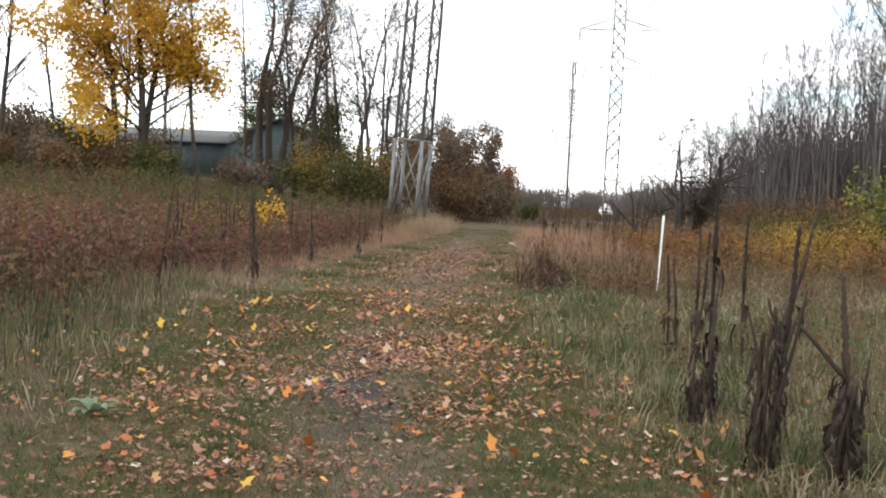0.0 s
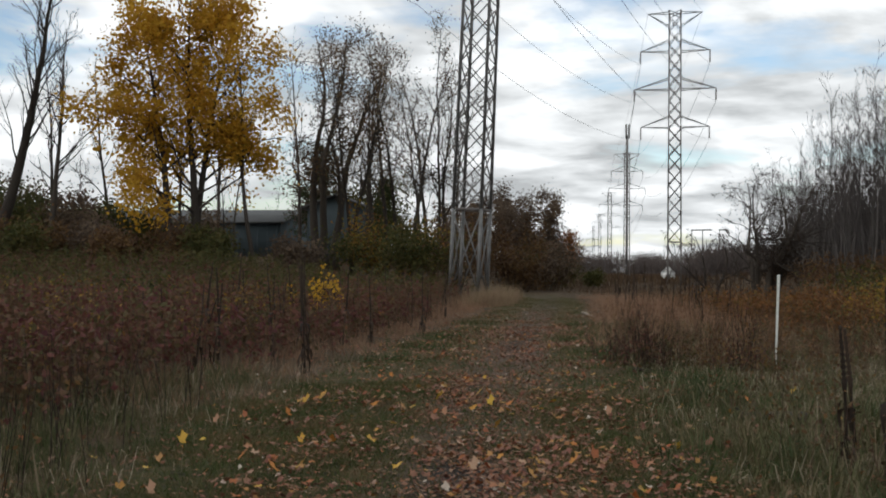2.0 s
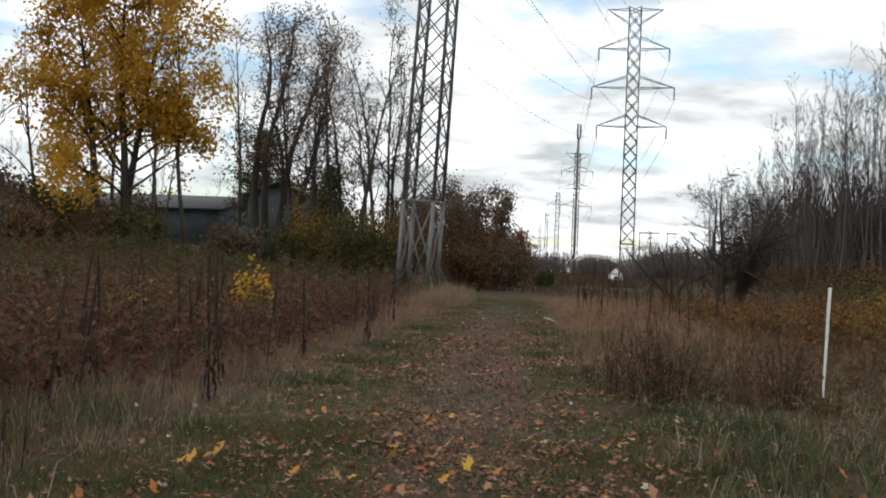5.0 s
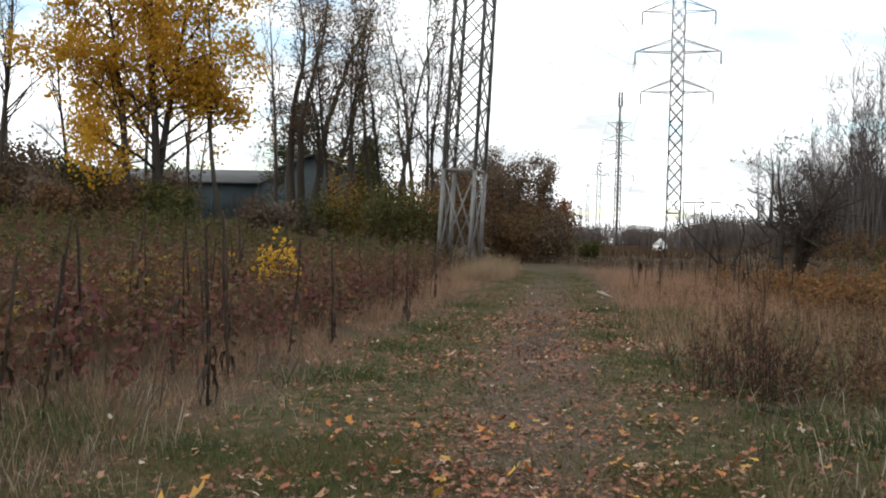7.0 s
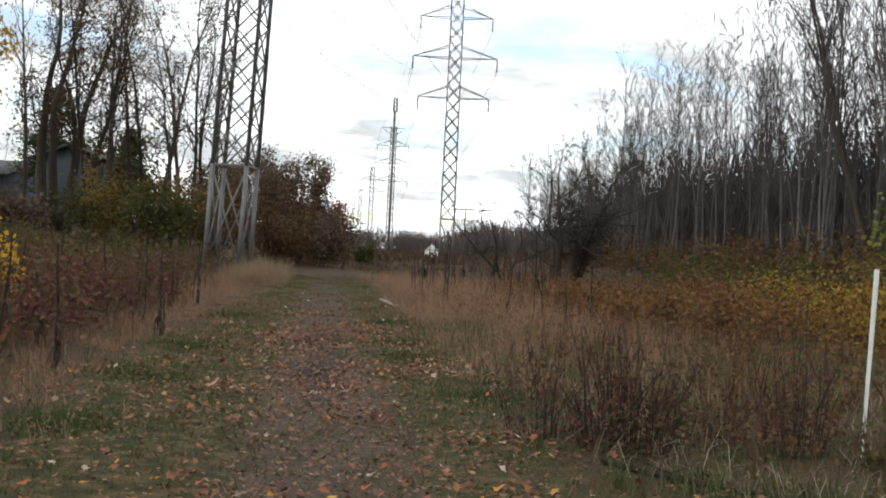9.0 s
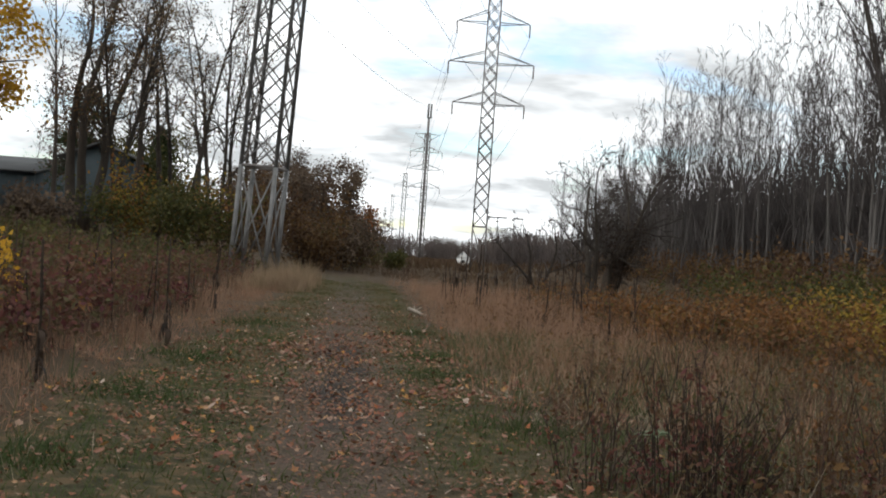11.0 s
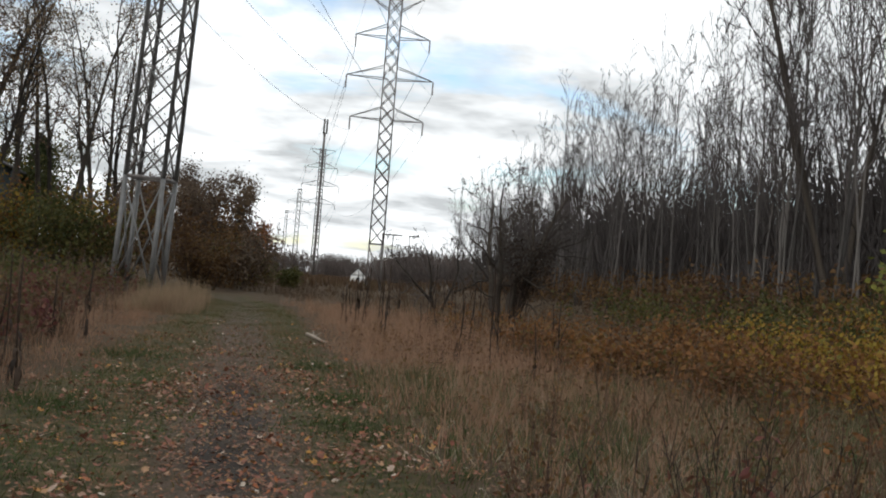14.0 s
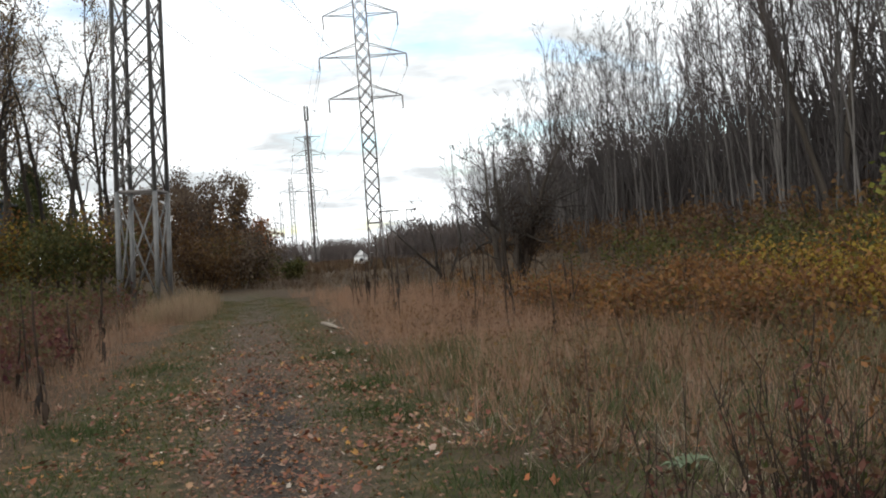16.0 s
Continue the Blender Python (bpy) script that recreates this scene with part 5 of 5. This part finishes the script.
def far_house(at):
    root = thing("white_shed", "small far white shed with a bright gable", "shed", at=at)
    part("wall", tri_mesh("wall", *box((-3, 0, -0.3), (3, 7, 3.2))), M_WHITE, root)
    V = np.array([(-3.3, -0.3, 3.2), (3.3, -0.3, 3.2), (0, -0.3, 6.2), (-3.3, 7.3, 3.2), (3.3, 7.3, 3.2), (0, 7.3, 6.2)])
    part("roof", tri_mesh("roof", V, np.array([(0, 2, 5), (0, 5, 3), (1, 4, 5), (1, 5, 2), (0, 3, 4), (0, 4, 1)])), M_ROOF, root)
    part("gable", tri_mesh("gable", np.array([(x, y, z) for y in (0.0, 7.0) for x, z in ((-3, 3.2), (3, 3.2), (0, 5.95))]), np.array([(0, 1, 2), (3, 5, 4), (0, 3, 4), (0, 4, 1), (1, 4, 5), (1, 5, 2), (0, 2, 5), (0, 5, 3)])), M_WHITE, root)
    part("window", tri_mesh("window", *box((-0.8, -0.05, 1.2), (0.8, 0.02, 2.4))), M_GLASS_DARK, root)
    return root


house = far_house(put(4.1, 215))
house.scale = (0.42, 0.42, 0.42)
for x in (13.0, 17.2, 10.4):
    root = thing("street_lamp", "far tall street lamp with a short arm", "street lamp", "far street lamps", at=put(x, 262 + x))
    part("pole", tri_mesh("pole", *tube([(0, 0, -0.2), (0, 0, 6), (0, 0, 11.2)], [0.2, 0.17, 0.13], 6)), M_STEEL_DARK, root)
    part("lamp_head", tri_mesh("lamp_head", *box((-0.2, -0.25, 11.0), (2.2, 0.25, 11.3))), M_STEEL_DARK, root)


# ---- dead mulleins, stalks and small things ----
def mullein(seed, height, at, label, leafy=10, branchy=0, lean=0.06, group="dead mullein stalks", thick=0.018):
    r = np.random.default_rng(seed)
    root = thing("dead_mullein", label, "weed", group, at=at)
    az = r.uniform(0, 6.28)
    line = bent_line(r, (0, 0, -0.06), unit(np.array([math.cos(az) * lean, math.sin(az) * lean, 1.0])), height * 0.62, 7, 0.03, 0.05)
    part("stalk", tri_mesh("stalk", *tube(line, np.linspace(thick, thick * 0.62, 8), 7), smooth=True), M_DARK_STEM, root)
    tip = bent_line(r, line[-1], unit(line[-1] - line[-2]), height * 0.38, 18, 0.02, 0.02)
    rad = [thick * (1.0 + 0.45 * ((k % 2) * 2 - 1) * r.uniform(0.4, 1)) * (1 - 0.4 * k / 18) for k in range(19)]
    part("seed_spike", tri_mesh("seed_spike", *tube([line[-2]] + tip[1:], rad, 7)), M_DARK_STEM, root)
    for b1 in range(branchy):
        s = r.integers(3, 7)
        d = unit(np.array([r.normal(0, 0.5), r.normal(0, 0.5), 1.0]))
        q = bent_line(r, line[s], d, height * r.uniform(0.2, 0.38), 8, 0.07, 0.05)
        part("side_spike", tri_mesh("side_spike", *tube(q, [thick * (0.75 + 0.25 * (k % 2)) * (1 - 0.04 * k) for k in range(9)], 6)), M_DARK_STEM, root)
    if leafy:
        vs = []
        for b1 in range(leafy):
            t = r.random() ** 1.3 * 6.5
            s = int(t)
            p = line[s] + (line[s + 1] - line[s]) * (t - s)
            a1 = r.uniform(0, 6.28)
            ln = r.uniform(0.12, 0.3)
            out = np.array([math.cos(a1), math.sin(a1), 0])
            q = [p, p + out * ln * 0.25 + np.array([0, 0, -0.02]), p + out * ln * 0.38 + np.array([0, 0, -ln * 0.45]), p + out * ln * 0.3 + np.array([0, 0, -ln])]
            q = [np.array([a2, b2, max(c2, 0.02)]) for a2, b2, c2 in q]
            sd = np.array([-math.sin(a1), math.cos(a1), 0]) * r.uniform(0.012, 0.035)
            V = np.array([w + sd * f * g for w, g in zip(q, (0.4, 1, 0.8, 0.2)) for f in (-1, 1)])
            F = np.array([(2 * i, 2 * i + 1, 2 * i + 3) for i in range(3)] + [(2 * i, 2 * i + 3, 2 * i + 2) for i in range(3)])
            vs.append((V, F))
        part("withered_leaves", tri_mesh("withered_leaves", *join(*vs)), M_WITHERED, root, "limp blackened leaves")
    return root


# tall ones beside the start of the path
DEAD = "tall dark dead mullein spike standing in rough grass"
mullein(200, 2.12, put(2.84, 12.85), DEAD, 22, 0, 0.03, thick=0.024)
mullein(201, 1.85, put(3.23, 11.80), DEAD, 14, 1, 0.16)
mullein(202, 1.3, put(3.24, 8.85), DEAD, 30, 1, 0.05, thick=0.022)
mullein(203, 1.45, put(2.74, 13.20), DEAD, 12, 0)
mullein(204, 1.58, put(3.12, 12.70), DEAD, 14)
mullein(205, 1.42, put(2.66, 13.00), DEAD, 10, 0)
mullein(206, 1.15, put(2.48, 13.50), DEAD, 8, 0)
mullein(207, 1.0, put(2.59, 10.30), DEAD, 16, 0)
mullein(208, 1.55, put(2.78, 9.00), DEAD, 16, 2, 0.12)
mullein(209, 1.1, put(2.60, 13.80), DEAD, 6, 0)


def withered_clump(seed, at, height, label):
    """Many dead stems bound together by limp dark leaves."""
    r = np.random.default_rng(seed)
    root = thing("withered_clump", label, "weed", at=at)
    lean = r.normal(0, 0.05, 2)
    for s in range(6):
        az, sp = r.uniform(0, 6.28), r.uniform(0.0, 0.07)
        q = bent_line(r, (math.cos(az) * 0.04, math.sin(az) * 0.04, -0.05), unit(np.array([math.cos(az) * sp + lean[0], math.sin(az) * sp + lean[1], 1.0])), height * r.uniform(0.55, 1.0), 7, 0.07, 0.0)
        part("stem", tri_mesh("stem", *tube(q, np.linspace(0.02, 0.007, 8), 6)), M_DARK_STEM, root)
    vs = []
    for s in range(150):
        z = height * (0.1 + 0.68 * r.random())
        a1, w = r.uniform(0, 6.28), 0.02 + 0.06 * math.sin(math.pi * min(z / height, 1)) * r.random()
        p = np.array([math.cos(a1) * w + lean[0] * z, math.sin(a1) * w + lean[1] * z, z])
        ln, kick = r.uniform(0.06, 0.2), r.uniform(0.0, 0.07)
        q = [p, p + np.array([math.cos(a1) * kick, math.sin(a1) * kick, -ln * 0.3]), p + np.array([math.cos(a1) * kick * 1.2, math.sin(a1) * kick * 1.2, -ln * 0.7]), p + np.array([math.cos(a1) * kick * 0.6 + r.normal(0, 0.02), math.sin(a1) * kick * 0.6, -ln])]
        q = [np.array([a2, b2, max(c2, 0.02)]) for a2, b2, c2 in q]
        turn = a1 + r.uniform(-1.2, 1.2)
        sd = np.array([-math.sin(turn), math.cos(turn), r.normal(0, 0.2)]) * r.uniform(0.004, 0.013)
        V = np.array([c2 + sd * f * g for c2, g in zip(q, (0.3, 1, 0.9, 0.15)) for f in (-1, 1)])
        vs.append((V, np.array([(2 * i, 2 * i + 1, 2 * i + 3) for i in range(3)] + [(2 * i, 2 * i + 3, 2 * i + 2) for i in range(3)])))
    part("withered_leaves", tri_mesh("withered_leaves", *join(*vs)), M_WITHERED, root, "limp blackened leaves")


withered_clump(220, put(2.72, 8.75), 1.2, "clump of blackened withered mullein stems and limp leaves")
withered_clump(221, put(3.10, 8.55), 0.9, "thick clump of withered brown stems beside the path")
withered_clump(222, put(2.48, 10.10), 0.55, "low clump of blackened withered stems")

SMALL = [mullein(230 + i, h, put(x, y), "dark dead mullein spike in the meadow", 10, b1, thick=0.014) for i, (x, y, h, b1) in enumerate(
    ((1.6, 37.5, 1.2, 0), (2.3, 33.5, 1.05, 0), (3.2, 36, 1.3, 1), (-4.8, 18.8, 1.35, 0), (-6.0, 24.5, 1.6, 0), (-5.2, 22.5, 1.45, 1), (3.5, 44, 1.9, 1)))]
for i, (x, y, h) in enumerate(((-3.75, 19.6, 1.6), (-4.3, 21.5, 1.75), (-4.9, 23.0, 1.6), (-4.2, 25.0, 1.35), (-5.4, 20.5, 1.5), (-4.7, 18.0, 1.3), (-4.0, 29.0, 1.5))):
    mullein(270 + i, h, put(x, y), "dark dead mullein spike beside the path", 16, 0, thick=0.017)
spots = []
while len(spots) < 74:
    k = rng.random()
    if k < 0.42:
        y = rng.uniform(19, 38)
        x = float(left_x(y)) - rng.uniform(0.7, 4.2)
    else:
        y = rng.uniform(36, 54)
        x = float(right_x(y)) + rng.uniform(1.2, 6.5)
    spots.append((x, y))
for i, (x, y) in enumerate(spots):
    t = copy_thing(SMALL[i % 7], pose(x, y, float(land(x, y)), rng.uniform(-4, 4), rng.uniform(-4, 4), rng.uniform(0, 360)))
    s = rng.uniform(0.75, 1.15)
    t.scale = (s, s, s)

# marker stake
STAKE = (2.85, 21.77)
root = thing("marker_stake", "white weathered marker stake standing in rough grass", "stake", at=put(STAKE[0], STAKE[1]), turn=12)
bm = bmesh.new()
bmesh.ops.create_cube(bm, size=1.0, matrix=Matrix.Translation((0, 0, 0.6)) @ Matrix.Diagonal((0.040, 0.018, 1.65, 1)))
for v in bm.verts:
    if v.co.z < 0:
        v.co.x *= 0.5
bmesh.ops.bevel(bm, geom=list(bm.edges), offset=0.004, segments=1, affect="EDGES")
me = bpy.data.meshes.new("post")
bm.to_mesh(me)
bm.free()
post = part("post", me, M_STAKE, root)
post.rotation_euler = (radians(1.0), radians(1.5), 0)


def fallen_branch(seed, p, q, radius, label, material):
    r = np.random.default_rng(seed)
    root = thing("fallen_branch", label, "branch", at=put(*p))
    n = 8
    t = np.linspace(0, 1, n)
    x, y = p[0] + (q[0] - p[0]) * t + r.normal(0, 0.02, n), p[1] + (q[1] - p[1]) * t + r.normal(0, 0.02, n)
    P = np.stack([x - p[0], y - p[1], land(x, y) - land(*p) + radius * 0.8], 1)
    part("limb", tri_mesh("limb", *tube(P, np.linspace(radius, radius * 0.5, n), 8), smooth=True), material, root)
    segs = []
    for i in range(3):
        k = r.integers(2, n - 1)
        segs.append((P[k], P[k] + np.array([r.normal(0, 0.2), r.normal(0, 0.2), r.uniform(0.0, 0.12)]), radius * 0.35, radius * 0.15))
    for sg in segs:
        part("twig", segments_mesh("twig", [sg], 5), material, root)


fallen_branch(250, (0.75, 20.9), (1.95, 19.9), 0.03, "dark fallen branch lying in leaves", M_DARK_STEM)
fallen_branch(251, (-1.25, 42.2), (-0.85, 40.8), 0.05, "pale bleached fallen branch beside the path", M_LOG)
fallen_branch(252, (3.3, 8.7), (4.2, 9.2), 0.025, "dead branch leaning through withered weeds", M_LOG)
fallen_branch(253, (2.45, 15.6), (1.85, 15.9), 0.07, "short dark weathered log in the grass", M_BARK_DARK)


def rosette(seed, at, size, label):
    r = np.random.default_rng(seed)
    root = thing("mullein_rosette", label, "plant", at=at)
    for i in range(9):
        a1 = i * 0.7 + r.uniform(-0.2, 0.2)
        ln, wd, up1 = size * r.uniform(0.7, 1.1), size * 0.2, r.uniform(0.25, 0.9)
        out, sd = np.array([math.cos(a1), math.sin(a1), 0]), np.array([-math.sin(a1), math.cos(a1), 0])
        V = []
        for k, g in enumerate((0.3, 0.9, 1.0, 0.75, 0.05)):
            c = out * ln * k / 4 + np.array([0, 0, 0.02 + ln * up1 * math.sin(k / 4 * 2.2) * 0.6])
            V += [c - sd * wd * g + np.array([0, 0, 0.02 * g]), c, c + sd * wd * g + np.array([0, 0, 0.02 * g])]
        F = [t for k in range(4) for b1 in (0, 1) for t in ((3 * k + b1, 3 * k + b1 + 1, 3 * k + b1 + 4), (3 * k + b1, 3 * k + b1 + 4, 3 * k + b1 + 3))]
        part("leaf", tri_mesh("leaf", np.array(V), np.array(F), smooth=True), M_ROSETTE, root)


rosette(260, put(-1.43, 8.9), 0.19, "pale green woolly mullein rosette in the grass")
rosette(261, put(1.2, 23.95), 0.17, "pale green woolly mullein rosette in the grass")


# ---- fallen leaves ----
def lobed_leaves(P, size, r):
    """Five-lobed leaves, curled at the edges."""
    n, k = len(P), 10
    ang = np.arange(k) * 2 * np.pi / k + 0.3
    rad = np.where(np.arange(k) % 2 == 0, 1.0, 0.52)
    rad[0], rad[5] = 0.75, 0.85
    jit = r.uniform(0.8, 1.2, (n, k))
    cup = r.uniform(-0.15, 0.5, n)[:, None] * rad ** 2
    local = np.stack([np.cos(ang) * rad * jit, np.sin(ang) * rad * jit, cup + r.normal(0, 0.12, (n, k))], 2)
    local = np.concatenate([np.zeros((n, 1, 3)), local], 1) * (size * 0.5)[:, None, None]
    az, tx, ty = r.uniform(0, 2 * np.pi, n), r.normal(0, 0.35, n), r.normal(0, 0.35, n)
    c, s = np.cos(az)[:, None], np.sin(az)[:, None]
    x, y, z = local[..., 0], local[..., 1], local[..., 2]
    z = z + x * tx[:, None] + y * ty[:, None]
    V = np.stack([x * c - y * s, x * s + y * c, z], 2)
    V[..., 2] -= np.minimum(V[..., 2].min(1), 0)[:, None] * 0.8
    f = np.array([[0, i + 1, (i + 1) % k + 1] for i in range(k)])
    return (V + P[:, None]).reshape(-1, 3), ((np.arange(n) * 11)[:, None, None] + f[None]).reshape(-1, 3)


def leaf_chance(x, y):
    d = np.abs(x - trail_x(y) - 0.15)
    return np.clip(0.75 * (1 - step(0.2, 2.3, d)) + 0.3 * (1 - step(1.5, 4.0, d)) + 0.05, 0, 1) * (0.1 + 0.9 * clumpy(x + 5, y, 1.1) ** 1.8) * (0.45 + 0.75 * clumpy(x, y + 4, 0.45)) * (1 - 0.35 * step(17, 21, y) - 0.6 * step(29, 42, y)) * (1 - 0.85 * step(0.5, 2.6, x - right_x(y)))


x, y = scatter(170000, -5, 4.6, 6, 48, leaf_chance)
P = on_land(x, y)
P[:, 2] += 0.005 + rng.uniform(0.01, 0.085, len(x)) * (1 - mud_at(x, y)) * (1 - 0.6 * worn_at(x, y))
fx, fy = scatter(150000, -5, 4.4, 6, 44, lambda x, y: np.clip(leaf_chance(x, y) * 1.1 + 0.10 * mown_at(x, y) + 0.3 * worn_at(x, y) * (1 - step(28, 42, y)), 0, 1))
FP = on_land(fx, fy) + np.stack([0 * fx, 0 * fx, rng.uniform(0.004, 0.06, len(fx))], 1)
stuff("leaf_fragments", tri_mesh("leaf_fragments", *leaf_cards(FP, rng.uniform(0.02, 0.055, len(FP)), rng, flat=0.75, narrow=0.7)),
      plant_mat("crumbled_leaves", [(0.12, 0.05, 0.035), (0.20, 0.085, 0.05), (0.30, 0.13, 0.065), (0.26, 0.16, 0.10), (0.36, 0.24, 0.16)], patch=0.2, through_light=0.05), "crumbled brown leaf fragments on the path", "leaves")
litter = stuff("leaf_litter", tri_mesh("leaf_litter", *lobed_leaves(P, 0.02 + 0.058 * rng.random(len(P)) ** 2.0, rng)), M_FALLEN, "fallen maple leaves, orange, tan and yellow, scattered over the path", "leaves")
bright_leaf = plant_mat("bright_fallen_leaves", [(0.40, 0.11, 0.04), (0.56, 0.18, 0.045), (0.62, 0.27, 0.05), (0.70, 0.46, 0.06), (0.42, 0.16, 0.07), (0.6, 0.42, 0.28)], patch=0.0, through_light=0.15, rough=0.55)


def vary_by_object(m):
    nt = m.node_tree
    oi = nt.nodes.new("ShaderNodeObjectInfo")
    for n in nt.nodes:
        if n.type == "VALTORGB":
            nt.links.new(oi.outputs["Random"], n.inputs["Fac"])


vary_by_object(bright_leaf)
shapes = [tri_mesh("leaf", *lobed_leaves(np.zeros((1, 3)), np.array([1.0]), rng)) for _ in range(6)]
x, y = scatter(2600, -3, 3.2, 7.5, 20, lambda x, y: np.clip(leaf_chance(x, y) + 0.1, 0, 1) * 0.6)
for i in range(min(300, len(x))):
    leaf = part("leaf", shapes[i % 6], bright_leaf, litter)
    leaf.location = (x[i], y[i], float(land(x[i], y[i])) + 0.055)
    leaf.rotation_euler = (0, 0, rng.uniform(0, 6.28))
    s = rng.uniform(0.06, 0.095)
    leaf.scale = (s, s, s)
